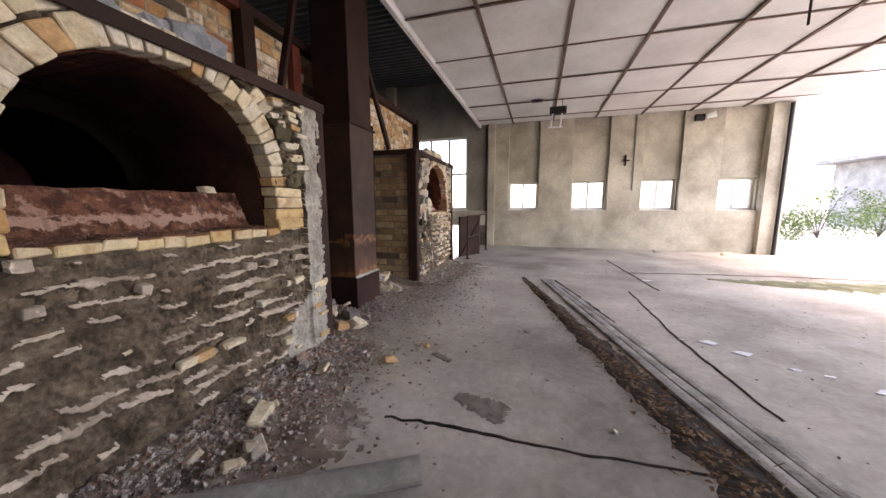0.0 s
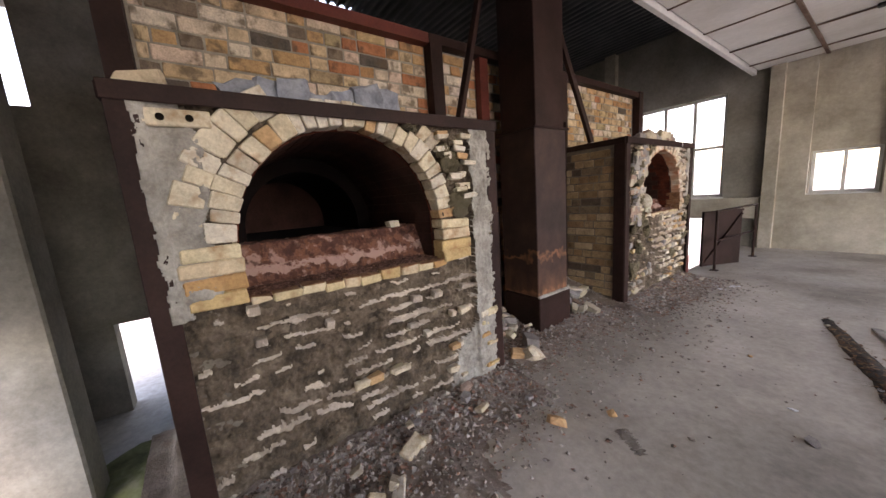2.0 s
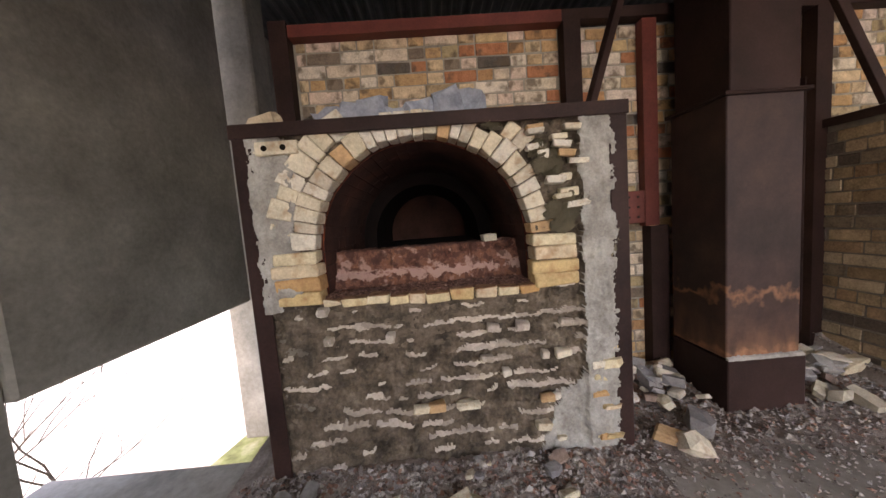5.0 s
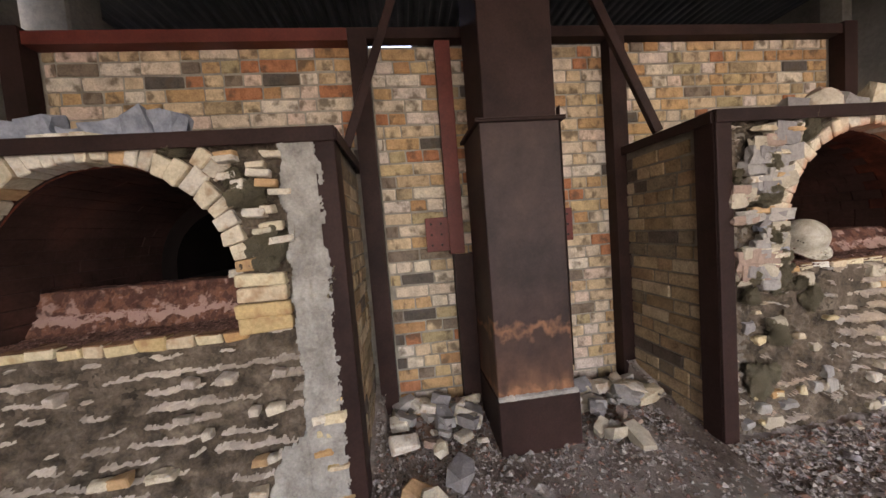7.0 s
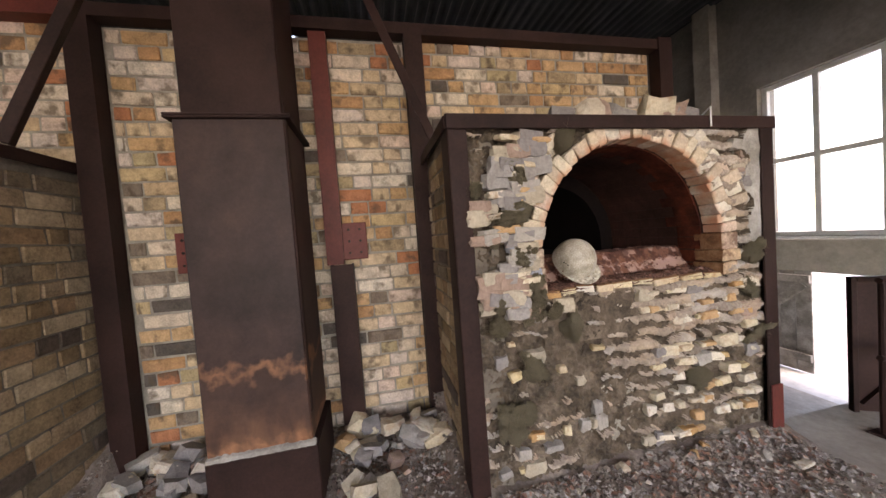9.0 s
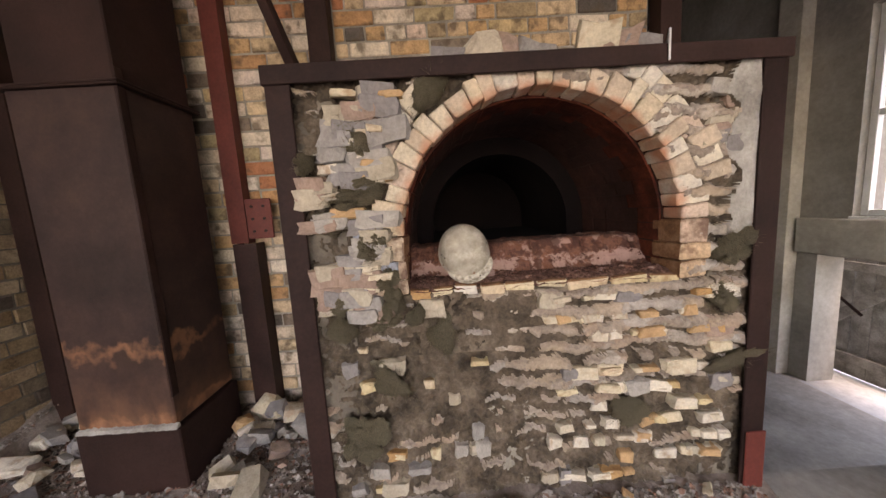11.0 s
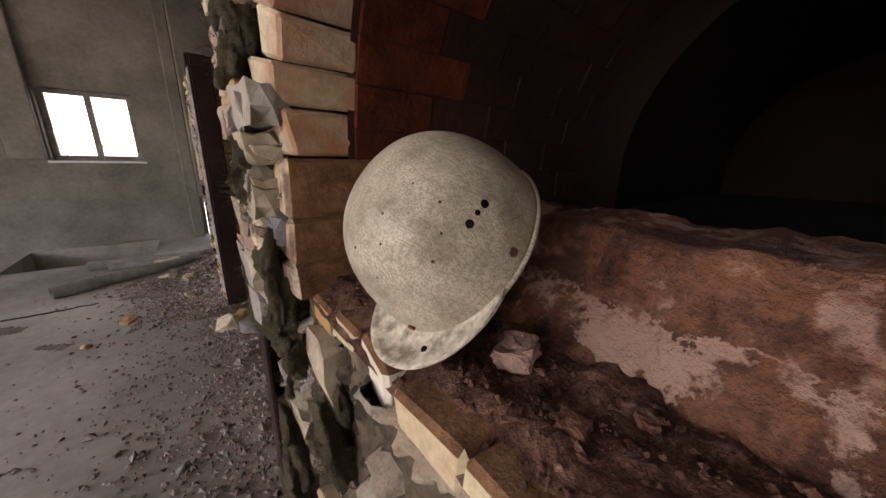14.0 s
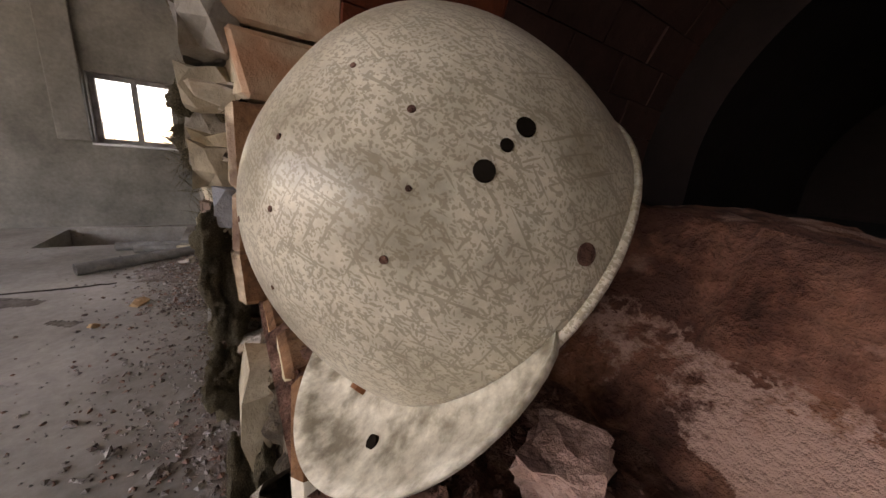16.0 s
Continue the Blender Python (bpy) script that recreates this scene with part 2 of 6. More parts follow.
def rust_steel():
    """The duct's primer with rust bands where heat took it off."""
    m = mat("heat_rusted_duct_steel", [(0.024, 0.0115, 0.010), (0.038, 0.019, 0.0165), (0.052, 0.027, 0.021)], 4, 70, 0.58, 0.12, mottle=0.4)
    nt = m.node_tree
    N, L = nt.nodes, nt.links
    bsdf = N["Principled BSDF"]
    base = bsdf.inputs["Base Color"].links[0].from_socket
    tc, sep = N.new("ShaderNodeTexCoord"), N.new("ShaderNodeSeparateXYZ")
    L.new(tc.outputs["Object"], sep.inputs[0])
    noi = N.new("ShaderNodeTexNoise")
    noi.inputs["Scale"].default_value, noi.inputs["Detail"].default_value = 15, 8
    mp = N.new("ShaderNodeMapping")
    mp.inputs["Scale"].default_value = (1, 1, 0.45)
    L.new(tc.outputs["Object"], mp.inputs[0])
    L.new(mp.outputs[0], noi.inputs["Vector"])

    def math_node(op, a, b):
        n = N.new("ShaderNodeMath")
        n.operation = op
        for i, v in enumerate((a, b)):
            if isinstance(v, (int, float)):
                n.inputs[i].default_value = v
            else:
                L.new(v, n.inputs[i])
        return n.outputs[0]

    slow = N.new("ShaderNodeTexNoise")
    slow.inputs["Scale"].default_value, slow.inputs["Detail"].default_value = 6.5, 6
    L.new(tc.outputs["Object"], slow.inputs["Vector"])
    wob = math_node("MULTIPLY", math_node("SUBTRACT", slow.outputs["Fac"], 0.5), 0.38)
    z = math_node("ADD", sep.outputs["Z"], wob)
    ramp = N.new("ShaderNodeValToRGB")
    r = ramp.color_ramp
    stops = [(0.0, 0.4), (0.34, 0.6), (0.375, 0.8), (0.415, 0.30), (0.50, 0.14), (0.64, 0.04), (0.715, 0.05), (0.745, 0.55), (0.76, 0.6), (0.79, 0.0)]
    while len(r.elements) < len(stops):
        r.elements.new(0.5)
    for e, (p, v) in zip(r.elements, stops):
        e.position, e.color = p, (v, v, v, 1)
    L.new(z, ramp.inputs["Fac"])
    cut = math_node("MULTIPLY", ramp.outputs["Color"], math_node("SMOOTH_MIN", math_node("MULTIPLY", math_node("POWER", noi.outputs["Fac"], 2.0), 2.6), 0.85))
    mixn = N.new("ShaderNodeMix")
    mixn.data_type = "RGBA"
    L.new(cut, mixn.inputs["Factor"])
    L.new(base, mixn.inputs["A"])
    mixn.inputs["B"].default_value = (0.40, 0.185, 0.095, 1)
    L.new(mixn.outputs["Result"], bsdf.inputs["Base Color"])
    return m


DUCT = rust_steel()


def glass():
    m = bpy.data.materials.new("window_glass")
    m.use_nodes = True
    b = m.node_tree.nodes["Principled BSDF"]
    b.inputs["Transmission Weight"].default_value = 1.0
    b.inputs["Roughness"].default_value, b.inputs["IOR"].default_value = 0.02, 1.05
    return m


GLASS = glass()

# ---------------------------------------------------------------- mesh helpers
rng = random.Random(7)


def link_mesh(name, me, material, parent=None, label=""):
    mats = material if isinstance(material, (list, tuple)) else [material]
    if not me.materials:
        for m in mats:
            me.materials.append(m)
    ob = new(name, me)
    if parent:
        ob.parent = parent
    if label:
        ob["label"] = label
    return ob


def part(name, bm, material, parent=None, label="", smooth=False):
    me = bpy.data.meshes.new(name)
    bmesh.ops.recalc_face_normals(bm, faces=bm.faces)
    if smooth:
        for f in bm.faces:
            f.smooth = True
    bm.to_mesh(me)
    bm.free()
    return link_mesh(name, me, material, parent, label)


def raw(name, verts, faces, material, parent=None, label="", smooth=False, indices=None):
    me = bpy.data.meshes.new(name)
    me.from_pydata([tuple(v) for v in verts], [], [tuple(f) for f in faces])
    mats = material if isinstance(material, (list, tuple)) else [material]
    for m in mats:
        me.materials.append(m)
    if indices is not None:
        me.polygons.foreach_set("material_index", np.array(indices, dtype=np.int32))
    if smooth:
        me.polygons.foreach_set("use_smooth", np.ones(len(me.polygons), dtype=bool))
    me.update()
    return link_mesh(name, me, mats, parent, label)


def thing(name, label, category, at=(0, 0, 0), group="", kind=""):
    ob = new(name)
    ob.empty_display_size = 0.1
    ob.location = at
    return tagged(ob, label, category, group, kind)


def box(bm, lo, hi, bevel=0.0, m=None, jit=0.0):
    """A box between two corners, its edges bevelled and its corners moved by up to jit."""
    c = [(a + b) / 2 for a, b in zip(lo, hi)]
    s = [abs(b - a) for a, b in zip(lo, hi)]
    got = bmesh.ops.create_cube(bm, size=1.0)["verts"]
    for v in got:
        v.co = Vector([v.co[i] * s[i] + c[i] + (rng.uniform(-jit, jit) if jit else 0) for i in range(3)])
    if m:
        bmesh.ops.transform(bm, matrix=m, verts=got)
    if bevel:
        edges = {e for v in got for e in v.link_edges}
        bmesh.ops.bevel(bm, geom=list(edges), offset=bevel, segments=1, affect="EDGES")
    return got


def one_box(name, lo, hi, material, parent=None, label="", bevel=0.004):
    bm = bmesh.new()
    box(bm, lo, hi, bevel)
    return part(name, bm, material, parent, label)


def beam(bm, a, b, w, h, up=(0, 0, 1)):
    """A square bar from a to b."""
    a, b = Vector(a), Vector(b)
    d = b - a
    q = d.to_track_quat("X", "Z").to_matrix().to_4x4()
    box(bm, (0, -w / 2, -h / 2), (d.length, w / 2, h / 2), min(w, h) * 0.06, Matrix.Translation(a) @ q)


def tube(bm, a, b, r, n=12, r2=None):
    a, b = Vector(a), Vector(b)
    d = b - a
    q = d.to_track_quat("Z", "Y").to_matrix().to_4x4()
    bmesh.ops.create_cone(bm, cap_ends=True, segments=n, radius1=r, radius2=r if r2 is None else r2, depth=d.length, matrix=Matrix.Translation((a + b) / 2) @ q)


def chunk_mesh(name, size, seed, cuts=1, rough=0.18):
    """An irregular broken lump, about size long, deep and high."""
    r = random.Random(seed)
    bm = bmesh.new()
    bmesh.ops.create_icosphere(bm, subdivisions=cuts, radius=0.5)
    off = Vector((seed * 3.1, seed * 1.7, 0))
    for v in bm.verts:
        p = v.co.normalized()
        q = Vector([max(-0.36, min(0.36, c * 0.62)) for c in p])
        q *= 1 + rough * noise.noise(p * 2.3 + off) + r.uniform(-rough, rough) * 0.4
        v.co = Vector([q[i] / 0.72 * size[i] for i in range(3)])
    me = bpy.data.meshes.new(name)
    bmesh.ops.recalc_face_normals(bm, faces=bm.faces)
    bm.to_mesh(me)
    bm.free()
    return me


def brick_mesh(name, l, d, h, seed, jit=0.006, bevel=0.006):
    """A worn brick: l along y, d along x, h along z, its origin at the middle."""
    bm = bmesh.new()
    st = rng.getstate()
    rng.seed(seed)
    box(bm, (-d / 2, -l / 2, -h / 2), (d / 2, l / 2, h / 2), bevel, jit=jit)
    rng.setstate(st)
    me = bpy.data.meshes.new(name)
    bmesh.ops.recalc_face_normals(bm, faces=bm.faces)
    bm.to_mesh(me)
    bm.free()
    return me


def pierced(name, axis, at, depth, span, height, holes, material, parent=None, label=""):
    """A wall along x (axis 'y': its plane is y = at) or along y (axis 'x'), with holes (a0, a1, z0, z1) right through it."""
    A = sorted({span[0], span[1], *[h[i] for h in holes for i in (0, 1) if span[0] < h[i] < span[1]]})
    Z = sorted({height[0], height[1], *[h[i] for h in holes for i in (2, 3) if height[0] < h[i] < height[1]]})

    def solid(i, j):
        if not (0 <= i < len(A) - 1 and 0 <= j < len(Z) - 1):
            return False
        a, z = (A[i] + A[i + 1]) / 2, (Z[j] + Z[j + 1]) / 2
        return not any(h[0] < a < h[1] and h[2] < z < h[3] for h in holes)

    V, F, index = [], [], {}

    def vert(i, j, k):
        if (i, j, k) not in index:
            index[i, j, k] = len(V)
            d = at + (depth if k else 0)
            V.append((A[i], d, Z[j]) if axis == "y" else (d, A[i], Z[j]))
        return index[i, j, k]

    for i in range(len(A) - 1):
        for j in range(len(Z) - 1):
            if not solid(i, j):
                continue
            F.append([vert(i, j, 0), vert(i + 1, j, 0), vert(i + 1, j + 1, 0), vert(i, j + 1, 0)])
            F.append([vert(i, j, 1), vert(i, j + 1, 1), vert(i + 1, j + 1, 1), vert(i + 1, j, 1)])
            for (di, dj), (p, q) in {(-1, 0): ((i, j), (i, j + 1)), (1, 0): ((i + 1, j), (i + 1, j + 1)), (0, -1): ((i, j), (i + 1, j)), (0, 1): ((i, j + 1), (i + 1, j + 1))}.items():
                if not solid(i + di, j + dj):
                    F.append([vert(*p, 0), vert(*q, 0), vert(*q, 1), vert(*p, 1)])
    bm = bmesh.new()
    vs = [bm.verts.new(v) for v in V]
    for f in F:
        bm.faces.new([vs[k] for k in f])
    ob = part(name, bm, material, parent, label)
    return tagged(ob, label, kind="structure")


def fbm(x, y, z, sc, octaves=3):
    return noise.fractal(Vector((x * sc, y * sc, z * sc)), 1.0, 2.0, octaves)


# ---------------------------------------------------------------- the hall
LOW = -1.0            # level of the yard and the stair landing
CEIL, ROOF = 3.23, 4.45
NORTH, SOUTH = 8.86, -1.24
EAST = 5.25           # end of the slab and the roof; this side is open


def build_floor():
    """The raised slab with the stairwell cut out of its north-west corner and a pit by the south wall."""
    V, F = [], []

    def solid(x, y):
        if x < -2.6:
            return False
        if x < -1.62 and y > 6.05:
            return False
        if -0.95 < x < 0.26 and -1.1 < y < -0.09:
            return False
        return x > -1.75 or y > 0.1

    X = sorted({-2.6, -1.75, -1.62, -0.95, 0.26, EAST})
    Y = sorted({SOUTH, -1.1, -0.09, 0.1, 6.05, NORTH})
    idx = {}

    def vert(i, j, k):
        if (i, j, k) not in idx:
            idx[i, j, k] = len(V)
            V.append((X[i], Y[j], 0.0 if k else -0.25))
        return idx[i, j, k]

    def ok(i, j):
        return 0 <= i < len(X) - 1 and 0 <= j < len(Y) - 1 and solid((X[i] + X[i + 1]) / 2, (Y[j] + Y[j + 1]) / 2)

    for i in range(len(X) - 1):
        for j in range(len(Y) - 1):
            if ok(i, j):
                F.append((vert(i, j, 1), vert(i + 1, j, 1), vert(i + 1, j + 1, 1), vert(i, j + 1, 1)))
                F.append((vert(i, j, 0), vert(i, j + 1, 0), vert(i + 1, j + 1, 0), vert(i + 1, j, 0)))
                for di, dj, a, b in ((-1, 0, (i, j), (i, j + 1)), (1, 0, (i + 1, j), (i + 1, j + 1)), (0, -1, (i, j), (i + 1, j)), (0, 1, (i, j + 1), (i + 1, j + 1))):
                    if not ok(i + di, j + dj):
                        F.append((vert(*a, 0), vert(*b, 0), vert(*b, 1), vert(*a, 1)))
    bm = bmesh.new()
    vs = [bm.verts.new(v) for v in V]
    for f in F:
        bm.faces.new([vs[k] for k in f])
    return tagged(part("floor", bm, FLOOR), "dusty grey concrete slab floor with cracks and stains", "floor", kind="structure")


floor = build_floor()
tagged(one_box("landing", (-9.2, 6.0, LOW - 0.2), (-1.62, NORTH, LOW), FLOOR, bevel=0), "worn concrete landing below the slab", "floor", kind="structure")
tagged(one_box("pit_base", (-1.0, -1.15, -0.65), (0.3, -0.05, -0.55), CONCRETE_DARK, bevel=0), "dark concrete bottom of the floor pit", "floor", kind="structure")
for lo, hi in (((-1.2, -1.15, -0.6), (-1.0, -0.05, -0.25)), ((0.3, -1.15, -0.6), (0.5, -0.05, -0.25)), ((-1.2, -0.05, -0.6), (0.5, 0.1, -0.25))):
    tagged(one_box("pit_side", lo, hi, CONCRETE_DARK, bevel=0), "dark concrete side of the floor pit", "wall", kind="structure")
tagged(one_box("slab_side", (-1.74, 6.05, LOW), (-1.62, NORTH, -0.25), CONCRETE_DARK, bevel=0), "rough concrete side of the stairwell", "wall", kind="structure")
tagged(one_box("slab_side", (-2.6, 5.95, LOW), (-1.75, 6.05, -0.25), CONCRETE_DARK, bevel=0), "rough concrete side of the stairwell", "wall", kind="structure")
tagged(one_box("slab_side", (-1.75, SOUTH, LOW - 0.2), (-1.6, 0.1, -0.25), CONCRETE_DARK, bevel=0), "rough concrete side of the slab", "wall", kind="structure")
tagged(one_box("slab_side", (EAST - 0.15, SOUTH, LOW), (EAST, NORTH, -0.25), CONCRETE_DARK, bevel=0), "rough concrete side of the slab", "wall", kind="structure")

WINDOWS = [(-0.74, 0.005), (0.85, 1.65), (2.43, 3.18), (3.99, 4.73)]
SILL, HEAD = 0.97, 1.71
BIG = (-3.53, -1.90, 0.98, 3.0)
DOOR = (-3.80, -2.15, LOW, 0.54)
niches = [(a - 0.015, b + 0.03, SILL, CEIL + 0.2) for a, b in WINDOWS]
wall_n = pierced("wall_north", "y", NORTH, 0.10, (-1.12, EAST - 0.1), (LOW, CEIL + 0.2), niches, CONCRETE, None, "stained beige rendered wall with window niches")
pierced("wall_north_outer", "y", NORTH + 0.102, 0.28, (-1.12, EAST - 0.1), (LOW, CEIL + 0.25), [(a, b, SILL + 0.02, HEAD) for a, b in WINDOWS], CONCRETE, None, "beige rendered outer wall pierced by windows")
pierced("wall_north_west", "y", NORTH + 0.06, 0.32, (-9.2, -1.122), (LOW, ROOF + 0.3), [BIG, DOOR], CONCRETE_SHADED, None, "grey rendered wall with tall window, shade put into its colour")
tagged(one_box("trim", (-1.30, NORTH - 0.09, 0), (-1.115, NORTH + 0.055, CEIL + 0.1), CONCRETE), "pale rendered pilaster", "pilaster", kind="structure")
tagged(one_box("trim", (EAST - 0.5, NORTH - 0.14, 0), (EAST - 0.13, NORTH - 0.004, CEIL), CONCRETE), "pale rendered end column", "column", kind="structure")
tagged(one_box("trim", (-4.25, NORTH - 0.1, LOW), (-4.0, NORTH + 0.055, ROOF), CONCRETE), "grey rendered pilaster", "pilaster", kind="structure")
tagged(one_box("trim", (-3.95, NORTH - 0.05, 0.56), (-1.32, NORTH + 0.055, 0.955), CONCRETE, bevel=0.01), "pale concrete lintel band", "lintel", kind="structure")

# Unseen wall end, added to cut daylight from the south-east.
tagged(one_box("wall_east", (EAST - 0.3, SOUTH, LOW), (EAST - 0.02, 0.1, CEIL + 0.2), CONCRETE, bevel=0), "unseen beige wall end added to block light from the south-east", "wall", kind="structure")
SWIN = (-0.96, -0.10, 1.11, 1.97)
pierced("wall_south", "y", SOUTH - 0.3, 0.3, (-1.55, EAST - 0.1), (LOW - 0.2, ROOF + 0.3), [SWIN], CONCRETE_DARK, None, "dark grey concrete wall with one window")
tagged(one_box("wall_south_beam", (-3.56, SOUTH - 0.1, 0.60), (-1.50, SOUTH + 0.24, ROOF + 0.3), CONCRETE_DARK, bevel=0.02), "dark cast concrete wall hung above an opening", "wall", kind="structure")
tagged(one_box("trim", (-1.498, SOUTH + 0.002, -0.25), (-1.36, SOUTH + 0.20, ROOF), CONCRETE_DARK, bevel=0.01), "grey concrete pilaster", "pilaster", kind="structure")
tagged(one_box("trim", (-0.08, SOUTH + 0.002, 1.12), (0.22, SOUTH + 0.07, CEIL), CONCRETE_DARK, bevel=0.01), "grey concrete window pier", "pier", kind="structure")
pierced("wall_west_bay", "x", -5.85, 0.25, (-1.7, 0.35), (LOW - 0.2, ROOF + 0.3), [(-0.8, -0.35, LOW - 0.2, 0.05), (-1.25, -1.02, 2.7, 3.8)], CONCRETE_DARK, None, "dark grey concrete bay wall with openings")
# Both walls are additions that shut daylight out of the west bay.
tagged(one_box("wall_bay_south", (-5.598, -1.60, LOW - 0.2), (-4.152, -1.32, ROOF + 0.3), CONCRETE_DARK, bevel=0), "dark grey wall added behind the column to keep light out", "wall", kind="structure")
tagged(one_box("wall_bay_north", (-9.2, 0.0, LOW - 0.2), (-5.852, 0.198, ROOF + 0.3), CONCRETE_DARK, bevel=0), "unseen dark grey wall added to stop light entering the bay", "wall", kind="structure")
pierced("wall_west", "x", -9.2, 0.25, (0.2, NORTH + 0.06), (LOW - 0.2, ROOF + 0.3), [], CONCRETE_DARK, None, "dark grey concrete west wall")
# Pale column in the dark concrete colour, standing for shade on its upper part.
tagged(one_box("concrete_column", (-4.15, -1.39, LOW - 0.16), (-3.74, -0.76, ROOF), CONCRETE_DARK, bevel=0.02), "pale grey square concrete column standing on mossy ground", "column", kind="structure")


def window_unit(name, a, b, z0, z1, y, cols, rows, material, label, bar=0.045, sill=True):
    w = tagged(new(name), label, "window", kind="structure")
    bm = bmesh.new()
    for i in range(cols + 1):
        x = a + (b - a) * i / cols
        x = min(max(x, a + bar / 2), b - bar / 2)
        box(bm, (x - bar / 2, y, z0), (x + bar / 2, y + 0.06, z1), 0.004)
    for j in range(rows + 1):
        z = z0 + (z1 - z0) * j / rows
        z = min(max(z, z0 + bar / 2), z1 - bar / 2)
        box(bm, (a + bar, y + 0.003, z - bar / 2), (b - bar, y + 0.057, z + bar / 2), 0.004)
    part("window_frame", bm, material, w)
    for i in range(cols):
        for j in range(rows):
            p = one_box("pane", (a + (b - a) * i / cols + bar * 0.4, y + 0.028, z0 + (z1 - z0) * j / rows + bar * 0.4),
                        (a + (b - a) * (i + 1) / cols - bar * 0.4, y + 0.032, z0 + (z1 - z0) * (j + 1) / rows - bar * 0.4), GLASS, w, bevel=0)
            p.visible_shadow = False
    if sill:
        one_box("window_sill", (a - 0.02, y - 0.10, z0 - 0.03), (b + 0.02, y - 0.002, z0 - 0.002), WHITE, w)
    return w


for k, (a, b) in enumerate(WINDOWS):
    window_unit("window_%d" % (k + 1), a + 0.002, b - 0.002, SILL + 0.022, HEAD - 0.002, NORTH + 0.2, 2, 1, WHITE, "two-light white timber window with blown-out daylight")
window_unit("window_5", BIG[0] + 0.002, BIG[1] - 0.002, BIG[2] + 0.002, BIG[3] - 0.002, NORTH + 0.14, 3, 2, WHITE, "tall white six-pane window", 0.06)
window_unit("window_6", SWIN[0] + 0.002, SWIN[1] - 0.002, SWIN[2] + 0.002, SWIN[3] - 0.002, SOUTH - 0.16, 2, 1, FRAME_GREY, "two-light grey timber window in dark wall", 0.06, sill=False)
tagged(one_box("trim", (SWIN[0] - 0.03, SOUTH - 0.09, SWIN[2] - 0.03), (SWIN[1] + 0.03, SOUTH + 0.03, SWIN[2] - 0.003), WHITE), "pale window ledge", "sill", kind="structure")


def build_ceiling():
    """White panels between brown strips; the gaps between panels are left open to the boarding above."""
    bm = bmesh.new()
    edges_x = [-1.5] + [-0.657 + 0.985 * k for k in range(0, 6)] + [EAST + 0.05]
    edges_y = [4.835 + 1.165 * k for k in range(-6, 4)]
    edges_y = [SOUTH] + [e for e in edges_y if SOUTH + 0.2 < e < NORTH - 0.2] + [NORTH]
    r = random.Random(3)
    for a, b in zip(edges_x, edges_x[1:]):
        for c, d in zip(edges_y, edges_y[1:]):
            sag = r.uniform(-0.008, 0.008)
            box(bm, (a + 0.012, c + 0.012, CEIL + 0.012 + sag), (b - 0.012, d - 0.012, CEIL + 0.03 + sag), 0.003, jit=0.004)
    me_boxes = part("ceiling", bm, PANEL)
    tagged(me_boxes, "white fibreboard ceiling panels, slightly sagging", "ceiling", kind="structure")
    bm = bmesh.new()
    for e in edges_x[1:-1]:
        box(bm, (e - 0.022, SOUTH, CEIL - 0.012), (e + 0.022, NORTH, CEIL + 0.008), 0.002)
    for e in edges_y[1:-1]:
        box(bm, (-1.5, e - 0.015, CEIL - 0.006), (EAST + 0.05, e + 0.015, CEIL + 0.010), 0.002)
    tagged(part("ceiling_strips", bm, STRIP), "brown ceiling battens", "batten", kind="structure")
    tagged(one_box("ceiling_fascia", (-1.56, SOUTH, CEIL - 0.06), (-1.5, NORTH, CEIL + 0.12), PANEL), "pale fascia board along the ceiling's edge", "fascia", kind="structure")
    tagged(one_box("roof_deck", (-1.6, SOUTH - 0.3, CEIL + 0.16), (EAST + 0.1, NORTH + 0.4, CEIL + 0.26), CONCRETE_DARK, bevel=0), "roof deck above the panels", "roof", kind="structure")
    tagged(one_box("roof_upstand", (-1.62, SOUTH, CEIL + 0.262), (-1.5, NORTH, ROOF + 0.3), CONCRETE_DARK, bevel=0), "dark upstand between low and high roof", "wall", kind="structure")
    tagged(one_box("roof_gap", (-1.5, SOUTH, CEIL + 0.12), (EAST, NORTH, CEIL + 0.155), STRIP, bevel=0), "boards above the ceiling", "roof", kind="structure")


build_ceiling()


